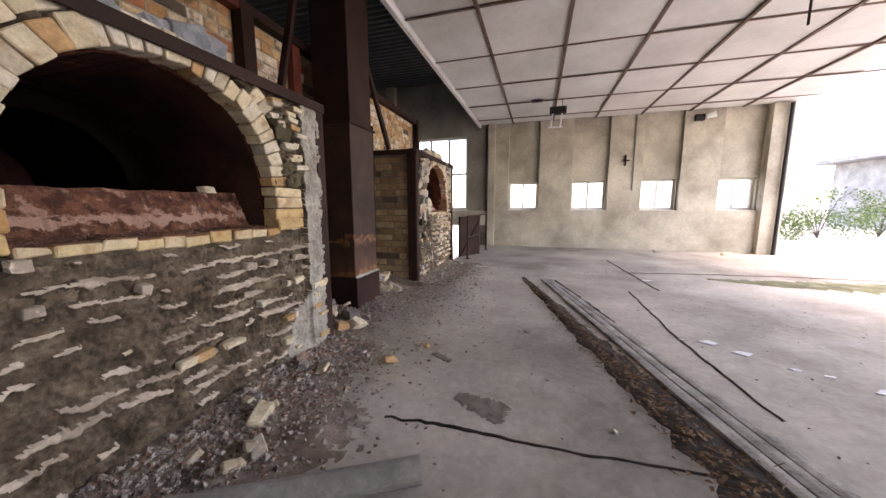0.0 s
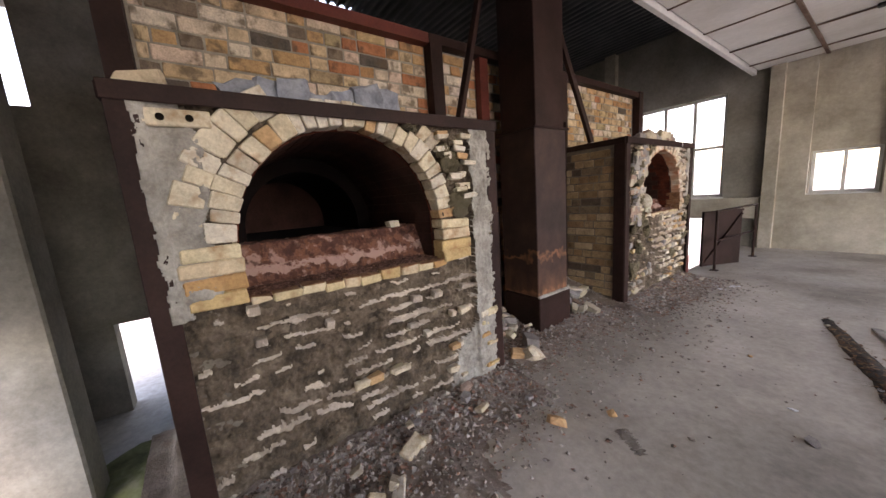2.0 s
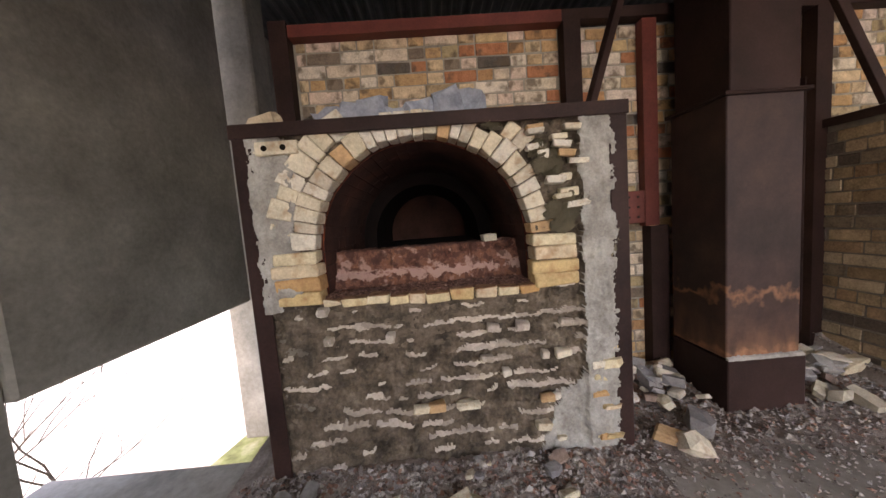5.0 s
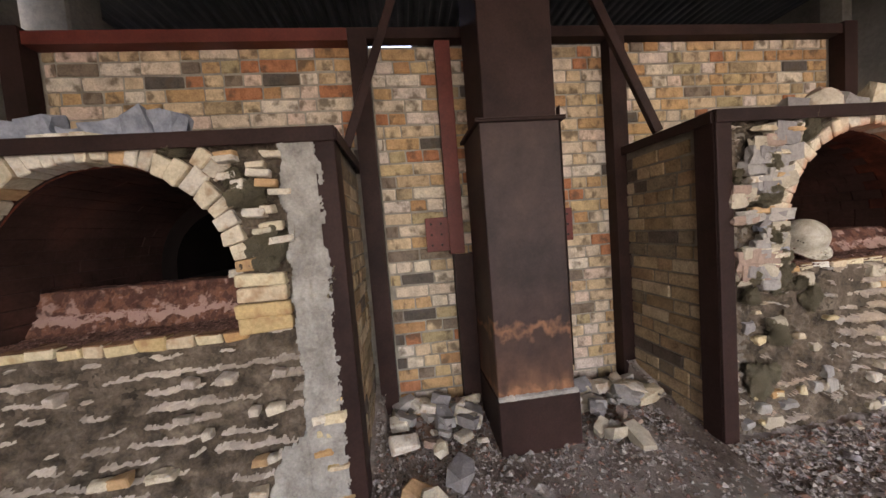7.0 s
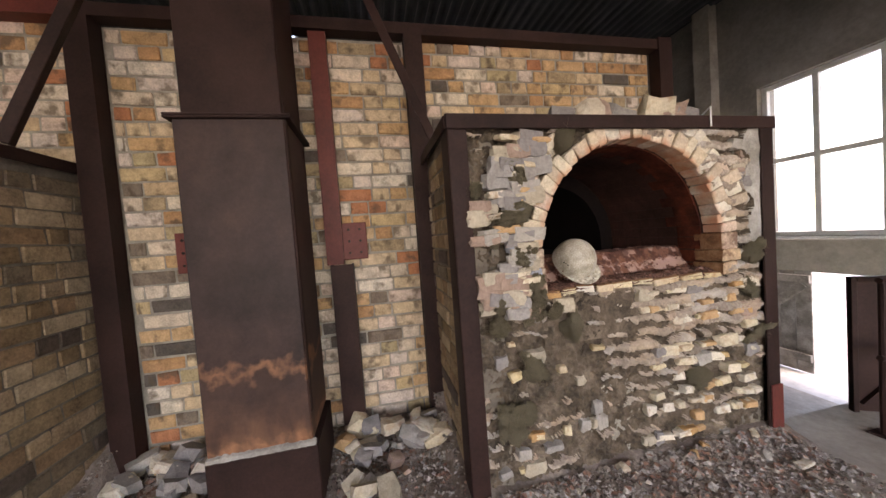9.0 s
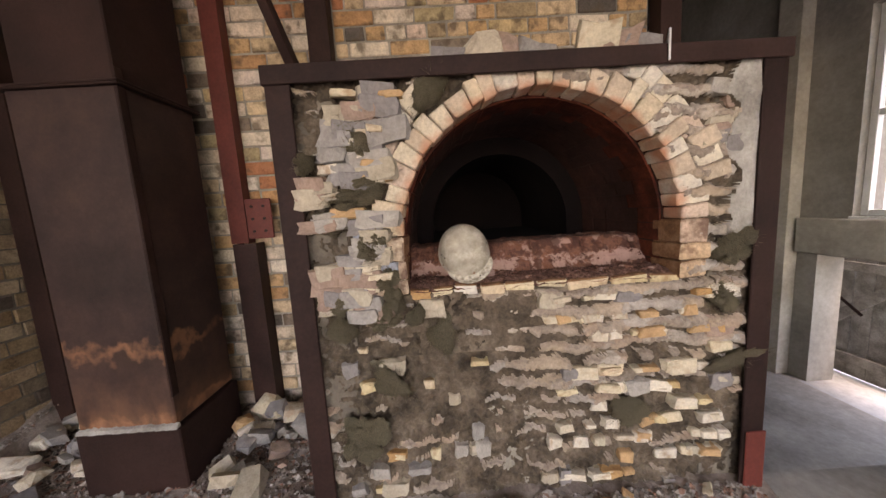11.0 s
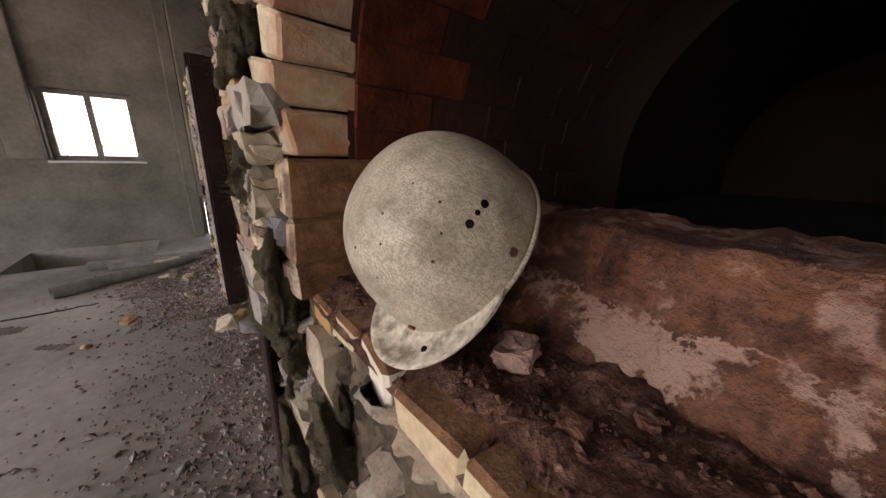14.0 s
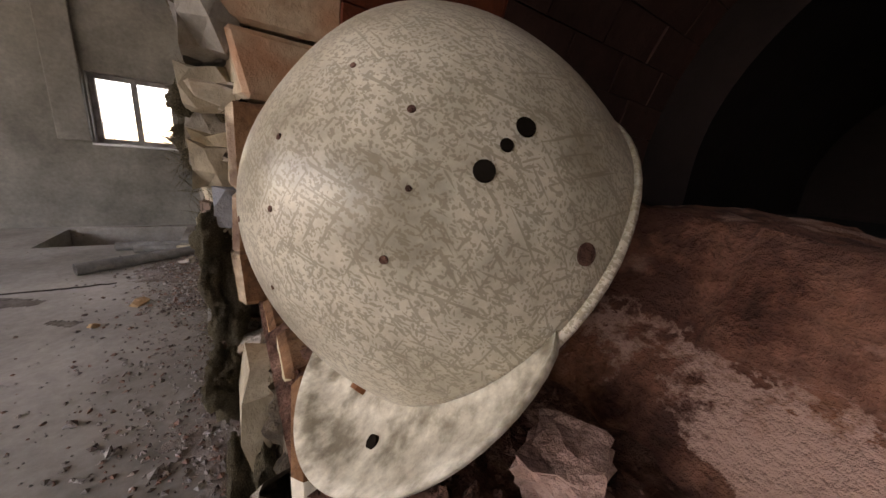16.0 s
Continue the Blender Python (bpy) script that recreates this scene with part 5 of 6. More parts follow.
face_pieces(K2, kiln_2, 58, 22, (4.18, 4.52, 1.0, 1.76), CREAM, (0.6, 1.2))
face_pieces(K2, kiln_2, 59, 10, (5.68, 5.85, 1.2, 1.75), STONE, (0.6, 1.0), "face_stone")


def wool_mesh(seed):
    """A clump of several fluffy billows with loose fibres standing out."""
    r = random.Random(seed + 900)
    bm = bmesh.new()
    for b in range(9):
        c = Vector((r.uniform(-0.2, 0.3), r.uniform(-0.36, 0.36), r.uniform(-0.36, 0.36))) if b else Vector((0, 0, 0))
        rad = r.uniform(0.16, 0.26) if b else 0.36
        o = Vector((seed * 2.3 + b * 1.7, seed, 5))
        got = bmesh.ops.create_icosphere(bm, subdivisions=4 if b == 0 else 3, radius=1.0)
        for v in got["verts"]:
            q = v.co.normalized()
            d = 1.0 + 0.35 * noise.noise(q * 1.6 + o) - 0.55 * abs(noise.noise(q * 3.2 + o)) - 0.40 * abs(noise.noise(q * 8 + o)) + 0.16 * noise.noise(q * 25 + o)
            v.co = c + q * rad * d
    for _ in range(320):
        d = Vector((r.gauss(0, 1), r.gauss(0, 1), r.gauss(0, 1))).normalized()
        c = d * r.uniform(0.30, 0.46)
        e = c + (d * 0.5 + Vector((r.gauss(0, 0.6), r.gauss(0, 0.6), r.gauss(0, 0.6)))) * 0.20
        w = Vector((r.gauss(0, 1), r.gauss(0, 1), r.gauss(0, 1))).normalized() * 0.007
        a = [bm.verts.new(p) for p in (c - w, c + w, c + d.cross(w), e)]
        for f in ((0, 1, 3), (1, 2, 3), (2, 0, 3)):
            bm.faces.new([a[q] for q in f])
    me = bpy.data.meshes.new("wool_tuft")
    bm.to_mesh(me)
    bm.free()
    for pl in me.polygons:
        pl.use_smooth = True
    return me


wools = [wool_mesh(i) for i in range(4)]
for i, (k, ob, y, z, sy, sz, sx) in enumerate((
        (K1, kiln_1, 1.44, 1.785, 0.14, 0.06, 0.07), (K1, kiln_1, 1.72, 1.58, 0.24, 0.19, 0.10), (K1, kiln_1, 1.66, 1.66, 0.14, 0.11, 0.08), (K1, kiln_1, 1.80, 1.34, 0.19, 0.27, 0.10),
        (K1, kiln_1, 2.03, 1.16, 0.07, 0.20, 0.05), (K2, kiln_2, 4.33, 1.60, 0.14, 0.22, 0.10), (K2, kiln_2, 4.62, 1.745, 0.24, 0.13, 0.09), (K2, kiln_2, 4.31, 1.39, 0.11, 0.24, 0.10),
        (K2, kiln_2, 4.15, 1.51, 0.09, 0.09, 0.08), (K2, kiln_2, 4.37, 1.15, 0.13, 0.11, 0.12), (K2, kiln_2, 4.22, 0.97, 0.16, 0.12, 0.09), (K2, kiln_2, 4.44, 0.96, 0.14, 0.10, 0.07),
        (K2, kiln_2, 5.80, 1.10, 0.14, 0.20, 0.09), (K2, kiln_2, 5.77, 0.90, 0.16, 0.16, 0.08), (K2, kiln_2, 4.22, 0.86, 0.16, 0.13, 0.09), (K2, kiln_2, 4.27, 0.40, 0.24, 0.22, 0.06),
        (K2, kiln_2, 5.84, 0.62, 0.10, 0.30, 0.06), (K2, kiln_2, 4.40, 0.62, 0.22, 0.14, 0.06), (K2, kiln_2, 5.40, 0.42, 0.24, 0.16, 0.05), (K2, kiln_2, 4.38, 1.20, 0.11, 0.12, 0.10), (K2, kiln_2, 4.42, 1.06, 0.12, 0.10, 0.07), (K2, kiln_2, 4.24, 1.30, 0.10, 0.14, 0.07),
        (K2, kiln_2, 4.40, 1.42, 0.10, 0.12, 0.07), (K2, kiln_2, 4.40, 0.90, 0.14, 0.09, 0.07), (K2, kiln_2, 4.52, 0.90, 0.12, 0.08, 0.06), (K2, kiln_2, 4.62, 0.80, 0.2, 0.14, 0.07))):
    w = link_mesh("wool_tuft", wools[i % 4], WOOL, ob, "matted mineral wool")
    w.location, w.scale, w.rotation_euler = (FX + (0.026 if k is K2 and y < 4.53 else 0.012), y, z), (sx, sy, sz), (i * 0.7, 0, 0)
for y, z, sy, sz in ((4.41, 1.10, 0.10, 0.05), (4.36, 1.055, 0.13, 0.05), (4.27, 1.10, 0.10, 0.06), (4.33, 1.23, 0.07, 0.05)):
    me = chunk_mesh("mortar_lump", (0.05, sy, sz), int(y * 100), 2, 0.3)
    ob = link_mesh("mortar_lump", me, BLUEGREY, kiln_2, "blue-grey mortar smear")
    ob.location = (FX + 0.005, y, z)


# rubble on the kiln tops
def loose(name, me, material, at, rot, label, cat, group="", scale=(1, 1, 1)):
    ob = link_mesh(name, me, material)
    ob.location, ob.rotation_euler, ob.scale = at, rot, scale
    return tagged(ob, label, cat, group)


r = random.Random(61)
tops = [(0.28, 0.10), (0.62, 0.11), (0.75, 0.13), (0.85, 0.15), (0.95, 0.10), (1.08, 0.12), (1.24, 0.17), (1.35, 0.15), (4.72, 0.10), (4.86, 0.13), (4.93, 0.15), (5.06, 0.10), (5.31, 0.17), (5.40, 0.13), (5.48, 0.09)]
for i, (y, h) in enumerate(tops):
    me = chunk_mesh("rubble_stone", (0.10, 0.15, h), 600 + i, 2, 0.35)
    loose("rubble_stone", me, (YELLOW if i == 0 else BLUEGREY) if i < 8 else (STONE if i % 3 else CREAM), (FX - 0.11 + r.uniform(-0.03, 0.02), y, TOP + h * 0.40), (r.uniform(-0.3, 0.3), r.uniform(-0.2, 0.2), r.uniform(-0.4, 0.4)),
          "grey mortar-caked stone lying on the kiln top", "stone", "rubble on the kiln tops")
ob = thing("wire_hook", "white bent wire hooked over the kiln frame", "wire")
bm = bmesh.new()
tube(bm, (FX + 0.05, 5.50, 1.80), (FX + 0.05, 5.50, 1.905), 0.004, 8)
tube(bm, (FX + 0.05, 5.50, 1.905), (FX - 0.15, 5.62, 1.88), 0.004, 8)
part("strand", bm, WHITE, ob)
bm = bmesh.new()
box(bm, (-0.05, -0.11, -0.033), (0.05, 0.11, 0.033), 0.005)
blk = part("holed_brick", bm, CREAM, kiln_1, "cream brick with two holes")
blk.location = (FX - 0.02, 0.375, 1.745)
for dy in (-0.05, 0.04):
    bm = bmesh.new()
    tube(bm, (FX + 0.026, 0.375 + dy, 1.745), (FX + 0.034, 0.375 + dy, 1.745), 0.014, 12)
    part("brick_hole", bm, HOLE, kiln_1, "dark core hole")
# chips and grit on the ledges
r = random.Random(71)
for i in range(130):
    k = K2 if i < 105 else K1
    y = r.uniform(k.cy - k.r + 0.04, k.cy + k.r - 0.04)
    sz = 0.006 + 0.030 * r.random() ** 4
    if k is K2 and 4.60 < y < 4.82:
        continue
    me = chunk_mesh("brick_chip", (sz, sz * r.uniform(0.8, 1.6), sz * 0.5), 700 + i, 2, 0.35)
    loose("brick_chip", me, PINK, (FX - r.uniform(0.05, k.bar_in - 0.01), y, k.ledge - 0.008 + sz * 0.2), (0, 0, r.uniform(0, 6)), "pink fired brick chip on the gritty ledge", "brick chip", "chips on the ledges")


def ledge_grit(k, seed):
    """Crumbs of brick and mortar lying thick on a ledge."""
    r = random.Random(seed)
    V, F = [], []
    octa = [(1, 0, 0), (-1, 0, 0), (0, 1, 0), (0, -1, 0), (0, 0, 1), (0, 0, -1)]
    tri = [(0, 2, 4), (2, 1, 4), (1, 3, 4), (3, 0, 4), (2, 0, 5), (1, 2, 5), (3, 1, 5), (0, 3, 5)]
    for _ in range(2600):
        x, y = FX - r.uniform(0.015, k.bar_in + 0.01), r.uniform(k.cy - k.r + 0.01, k.cy + k.r - 0.01)
        q = 0.001 + 0.0042 * r.random() ** 4
        z = k.ledge - 0.004 - 0.03 * max(0.0, 1 - (FX - x) / 0.06) + 0.010 * fbm(x, y, seed, 14) + 0.006 * fbm(x, y, seed + 3, 50) + 0.05 * max(0, FX - 0.2 - x)
        b = len(V)
        for o in octa:
            V.append(tuple(c + (w + r.uniform(-0.35, 0.35)) * q * r.uniform(0.7, 1.4) for c, w in zip((x, y, z + q * 0.4), o)))
        F += [tuple(t + b for t in f) for f in tri]
    tagged(raw("ledge_grit", V, F, GRIT), "red and pink brick crumbs on the ledge", "grit", kind="stuff")


ledge_grit(K1, 1)
ledge_grit(K2, 2)
me = chunk_mesh("brick_chip", (0.036, 0.036, 0.020), 799, 3, 0.3)
loose("brick_chip", me, FLAKE, (-1.685, 4.843, 1.026), (0.1, 0.15, 0.4), "large pink brick flake beside the hard hat", "brick chip", "chips on the ledges")
me = chunk_mesh("brick_chip", (0.07, 0.09, 0.05), 801, 1, 0.2)
loose("brick_chip", me, CREAM, (-1.92, 1.45, 1.208), (0, 0, 0.3), "tan brick end lying on the bar", "brick chip", "chips on the ledges")


# ---------------------------------------------------------------- floor: dirt, gravel, rubble, joints
def dirt_height(x, y):
    """Debris banked against the kilns and filling the bay between them."""
    wall = FX if (K1.y0 - 0.1 < y < K1.y1 + 0.05 or K2.y0 - 0.05 < y < K2.y1 + 0.05) else BACK
    d = x - wall
    reach = 0.62 + 0.25 * noise.noise(Vector((y * 1.3, 2.2, 0))) + (0.55 if wall == BACK else 0.0)
    if y > 5.6:
        reach *= max(0.1, 1 - (y - 5.6) * 1.6)
    if y < 1.4:
        reach += 0.35
    f = 1 - d / reach
    if f <= 0:
        return -0.02
    top = 0.055 if wall == FX else 0.10
    return -0.004 + top * f * f + 0.016 * f * fbm(x, y, 1, 5) + 0.008 * fbm(x, y, 2, 18) * min(1, f * 3)


def build_dirt():
    xs = np.arange(-2.34, -0.45, 0.028)
    ys = np.arange(-0.05, 6.0, 0.028)
    V, F = [], []
    for y in ys:
        for x in xs:
            V.append((float(x), float(y), dirt_height(x, y)))
    n = len(xs)
    for j in range(len(ys) - 1):
        for i in range(n - 1):
            q = (j * n + i, j * n + i + 1, (j + 1) * n + i + 1, (j + 1) * n + i)
            if max(V[k][2] for k in q) > -0.012:
                F.append(q)
    m = mat("brown_grey_rubble_dirt", [(0.15, 0.108, 0.085), (0.25, 0.195, 0.16), (0.35, 0.295, 0.255), (0.27, 0.16, 0.12)], 2.6, 60, 0.95, 1.0, mottle=0.5, dist=0.015)
    tagged(raw("dirt_bank", V, F, m, None, "", True), "brown-grey dirt and dust banked against the kilns", "dirt", kind="stuff")


build_dirt()


def build_gravel():
    r = random.Random(81)
    V, F = [], []
    octa = [(1, 0, 0), (-1, 0, 0), (0, 1, 0), (0, -1, 0), (0, 0, 1), (0, 0, -1)]
    tri = [(0, 2, 4), (2, 1, 4), (1, 3, 4), (3, 0, 4), (2, 0, 5), (1, 2, 5), (3, 1, 5), (0, 3, 5)]
    n = 0
    while n < 20000:
        y = r.uniform(0.0, 5.95)
        bay = K1.y1 < y < K2.y0
        wall = BACK if bay else FX
        x = wall + abs(r.gauss(0, 0.60 if bay else 0.30)) + 0.02
        if x > -0.3:
            continue
        if not bay and r.random() < 0.35:
            continue
        s = 0.004 + 0.011 * r.random() ** 2
        if r.random() < 0.05:
            s *= 1.9
        z = max(dirt_height(x, y), 0) + s * 0.4
        a = r.uniform(0, 6.3)
        ca, sa = math.cos(a), math.sin(a)
        b = len(V)
        sx, sy, sz = s * r.uniform(0.7, 1.5), s * r.uniform(0.7, 1.3), s * r.uniform(0.5, 0.9)
        for ox, oy, oz in octa:
            ox, oy, oz = ox * sx + r.uniform(-0.3, 0.3) * s, oy * sy + r.uniform(-0.3, 0.3) * s, oz * sz
            V.append((x + ox * ca - oy * sa, y + ox * sa + oy * ca, z + oz))
        F += [tuple(k + b for k in t) for t in tri]
        n += 1
    for _ in range(900):
        x, y = r.uniform(-1.2, 4.5), r.uniform(-0.9, 8.6)
        s = r.uniform(0.003, 0.009)
        b = len(V)
        for ox, oy, oz in octa:
            V.append((x + ox * s * r.uniform(0.6, 1.6), y + oy * s * r.uniform(0.6, 1.6), s * 0.4 + oz * s * 0.6))
        F += [tuple(k + b for k in t) for t in tri]
    tagged(raw("gravel", V, F, GRAVEL), "loose grey and reddish gravel over the dirt", "gravel", kind="stuff")


build_gravel()
r = random.Random(91)
rubble_meshes = [chunk_mesh("rubble_stone", (0.13, 0.18, 0.10), 900 + i, 1, 0.22) for i in range(6)] + [brick_mesh("rubble_stone", 0.2, 0.12, 0.075, 950 + i, 0.016, 0.012) for i in range(3)]


def rubble(x, y, s, material=STONE, label="dusty broken stone lying in the rubble beside the duct", lift=0.0):
    me = r.choice(rubble_meshes)
    loose("rubble_stone", me, material, (x, y, max(0, dirt_height(x, y)) + 0.035 * s + lift), (r.uniform(-0.5, 0.5), r.uniform(-0.5, 0.5), r.uniform(0, 6.3)), label, "stone", "rubble stones", (s, s * r.uniform(0.8, 1.2), s))


for i in range(58):
    rubble(-2.28 + abs(r.gauss(0, 0.20)), r.uniform(2.22, 2.80), r.uniform(0.25, 0.85), CREAM if i % 4 == 0 else STONE, lift=r.uniform(0, 0.06))
for i in range(52):
    rubble(-2.26 + abs(r.gauss(0, 0.22)), r.uniform(3.36, 3.98), r.uniform(0.25, 0.85), CREAM if i % 4 == 0 else STONE, lift=r.uniform(0, 0.06))
rubble(-1.66, 2.58, 1.0)
rubble(-1.50, 2.42, 0.9, YELLOW)
rubble(-1.58, 2.35, 0.7)
for i in range(16):
    rubble(FX + 0.05 + abs(r.gauss(0, 0.22)), r.uniform(0.2, 2.0), r.uniform(0.2, 0.55), (STONE, CREAM, PINK)[i % 3], "small broken stone on the dirt by the kiln")
for i in range(10):
    rubble(FX + 0.05 + abs(r.gauss(0, 0.15)), r.uniform(4.1, 5.9), r.uniform(0.15, 0.4), (STONE, CREAM)[i % 2], "small broken stone on the dirt by the kiln")
rubble(-0.92, 1.90, 0.5, STONE, "grey lump of mortar on the concrete floor")
rubble(-1.27, 1.12, 0.6, PINK, "pink brick lump on the dirt by the kiln")
rubble(-1.15, 0.95, 0.45, BLUEGREY, "blue-grey mortar lump on the dirt")
me = brick_mesh("loose_brick", 0.22, 0.12, 0.075, 77, 0.006, 0.008)
loose("loose_brick", me, YELLOW, (-1.10, 0.40, 0.04), (0.03, 0.05, 1.3), "tan brick lying in the dirt by the kiln", "brick")
for x, y, s in ((0.0, 2.72, 0.3), (-0.75, 2.2, 0.3), (0.46, 1.55, 0.16), (-0.11, 4.7, 0.2), (0.3, 3.3, 0.15), (2.7, 8.4, 0.7), (4.0, 8.3, 0.9), (-0.4, 3.6, 0.15), (0.15, 1.95, 0.12)):
    rubble(x, y, s, STONE, "small dark stone on the dusty floor")


def ribbon(name, pts, widths, z, material, label, cat, seed, parent=None, lump=0.004):
    """An irregular flat strip of dirt along a line, slightly proud of the floor."""
    rr = random.Random(seed)
    V, F = [], []
    n = 60
    total = []
    for i in range(n + 1):
        u = i / n * (len(pts) - 1)
        k = min(int(u), len(pts) - 2)
        f = u - k
        a, b = Vector(pts[k]), Vector(pts[k + 1])
        c = a.lerp(b, f)
        d = (b - a).normalized()
        w = widths[k] * (1 - f) + widths[k + 1] * f
        side = Vector((-d.y, d.x))
        c += side * 0.02 * noise.noise(Vector((i * 0.21, seed, 0)))
        for q in (-1, -0.5, 0, 0.5, 1):
            ww = w / 2 * (1 + 0.6 * noise.noise(Vector((i * 0.45, q * 3 + seed, 1)))) * q
            V.append((c.x + side.x * ww, c.y + side.y * ww, z + (lump * (1 - abs(q)) * rr.uniform(0.4, 1.4) if abs(q) < 1 else -0.006)))
    for i in range(n):
        for q in range(4):
            a = i * 5 + q
            F.append((a, a + 5, a + 6, a + 1))
    return tagged(raw(name, V, F, material, parent), label, cat, kind="stuff")


JOINT = mat("dark_joint_dirt", [(0.025, 0.019, 0.015), (0.06, 0.048, 0.038)], 12, 80, 0.95, 0.8)
MOSSY = mat("mossy_joint_dirt", [(0.07, 0.065, 0.045), (0.12, 0.125, 0.06), (0.18, 0.17, 0.13)], 5, 60, 0.95, 0.8)
ribbon("floor_joint", [(-0.68, 1.34), (-0.38, 1.37), (0.1, 1.355), (0.86, 1.385)], [0.018, 0.032, 0.018, 0.014], 0.004, JOINT, "dark dirt-filled floor joint", "floor joint", 1)
ribbon("floor_joint", [(1.21, 4.45), (1.21, 2.95), (1.30, 1.88)], [0.02, 0.022, 0.02], 0.004, JOINT, "dark dirt-filled floor joint", "floor joint", 2)
ribbon("floor_joint", [(1.41, 6.95), (1.59, 4.60)], [0.03, 0.03], 0.004, JOINT, "dark dirt-filled floor joint", "floor joint", 3)
ribbon("floor_joint", [(1.5, 5.72), (2.4, 5.88), (3.8, 6.05), (5.1, 6.05)], [0.015, 0.03, 0.04, 0.06], 0.004, JOINT, "dark dirt-filled floor joint", "floor joint", 4)
ribbon("mossy_patch", [(2.5, 5.55), (3.3, 5.45), (4.4, 5.5), (5.2, 5.6)], [0.1, 0.5, 0.7, 0.8], 0.004, MOSSY, "green and brown mossy dirt patch on the slab", "moss", 5)
ribbon("groove_dirt", [(-0.12, 4.88), (0.36, 3.2), (0.66, 2.2), (0.93, 1.35), (1.45, -0.5)], [0.09, 0.19, 0.25, 0.32, 0.4], 0.004, JOINT, "dark dirt and leaves in a floor groove", "groove", 6, lump=0.012)
ribbon("groove_dirt", [(0.33, 4.85), (0.62, 3.8), (0.80, 3.15)], [0.05, 0.06, 0.03], 0.004, JOINT, "dark dirt and leaves in a floor groove", "groove", 7)
STAIN = mat("dusty_brown_floor_stain", [(0.12, 0.095, 0.075), (0.18, 0.15, 0.125), (0.24, 0.21, 0.18)], 12, 80, 0.95, 0.4)
ribbon("floor_stain", [(-0.36, 1.64), (-0.14, 1.56), (-0.1, 1.45)], [0.10, 0.24, 0.05], 0.0035, STAIN, "dark greasy stain of dirt on the floor", "stain", 8, lump=0.001)
ribbon("floor_stain", [(-0.66, 2.12), (-0.5, 2.02)], [0.10, 0.06], 0.0035, STAIN, "dark greasy stain of dirt on the floor", "stain", 9, lump=0.001)


def build_plank():
    ob = thing("timber_sleeper", "long grey split timber laid flush beside a floor groove", "timber")
    a, b = Vector((0.12, 4.84, 0)), Vector((1.52, -0.6, 0))
    d = b - a
    side = Vector((-d.y, d.x, 0)).normalized()
    for k in range(3):
        V, F = [], []
        n = 70
        o0, o1 = 0.005 + 0.078 * k, 0.081 + 0.078 * k
        for i in range(n + 1):
            f = i / n
            wide = 0.75 + 0.5 * f
            c = a + d * f
            h = 0.022 + 0.006 * noise.noise(Vector((f * 9, k, 0))) - 0.010 * max(0, 0.12 - f) / 0.12
            for o, z in ((o0, -0.01), (o0 + 0.004, h - 0.003), ((o0 + o1) / 2, h), (o1 - 0.004, h - 0.004), (o1, -0.01)):
                p = c + side * (o * wide + 0.006 * noise.noise(Vector((f * 14, o * 30, 2))))
                V.append((p.x, p.y, z))
        for i in range(n):
            for q in range(4):
                s0 = i * 5 + q
                F.append((s0, s0 + 5, s0 + 6, s0 + 1))
        F += [(0, 1, 2, 3, 4), tuple(n * 5 + q for q in (4, 3, 2, 1, 0))]
        raw("board", V, F, WOOD, ob)


build_plank()


def build_leaves():
    r = random.Random(101)
    V, F = [], []
    for i in range(2600):
        f = r.random() ** 0.6
        c = Vector((-0.12, 4.88)).lerp(Vector((1.45, -0.5)), f)
        w = 0.05 + 0.2 * f
        x, y = c.x + r.gauss(0, w * 0.45) - 0.02, c.y + r.uniform(-0.1, 0.1)
        z = 0.012 + abs(r.gauss(0, 0.008))
        if r.random() < 0.35:
            l, wd = r.uniform(0.03, 0.11), 0.0035
        else:
            l, wd = r.uniform(0.015, 0.045), r.uniform(0.010, 0.022)
        a, t = r.uniform(0, 6.3), r.uniform(-0.4, 0.4)
        ca, sa = math.cos(a), math.sin(a)
        b = len(V)
        for u, v, h in ((-l / 2, -wd / 2, 0), (0, -wd * 0.6, t * 0.01), (l / 2, 0, t * 0.03), (0, wd * 0.6, t * 0.01 + 0.003)):
            V.append((x + u * ca - v * sa, y + u * sa + v * ca, z + h))
        F.append((b, b + 1, b + 2, b + 3))
    tagged(raw("leaf_litter", V, F, LEAF), "dry brown leaves and twigs along the groove", "leaves", kind="stuff")


build_leaves()


def scrap(pts, z, material, label, cat="glass shard"):
    bm = bmesh.new()
    top = [bm.verts.new((x, y, z + 0.006)) for x, y in pts]
    low = [bm.verts.new((x, y, z)) for x, y in pts]
    bm.faces.new(top)
    bm.faces.new(low[::-1])
    for i in range(len(pts)):
        j = (i + 1) % len(pts)
        bm.faces.new((low[i], low[j], top[j], top[i]))
    nm = cat.replace(" ", "_")
    tagged(part(nm, bm, material), label, cat, "scraps on the floor")


r = random.Random(111)
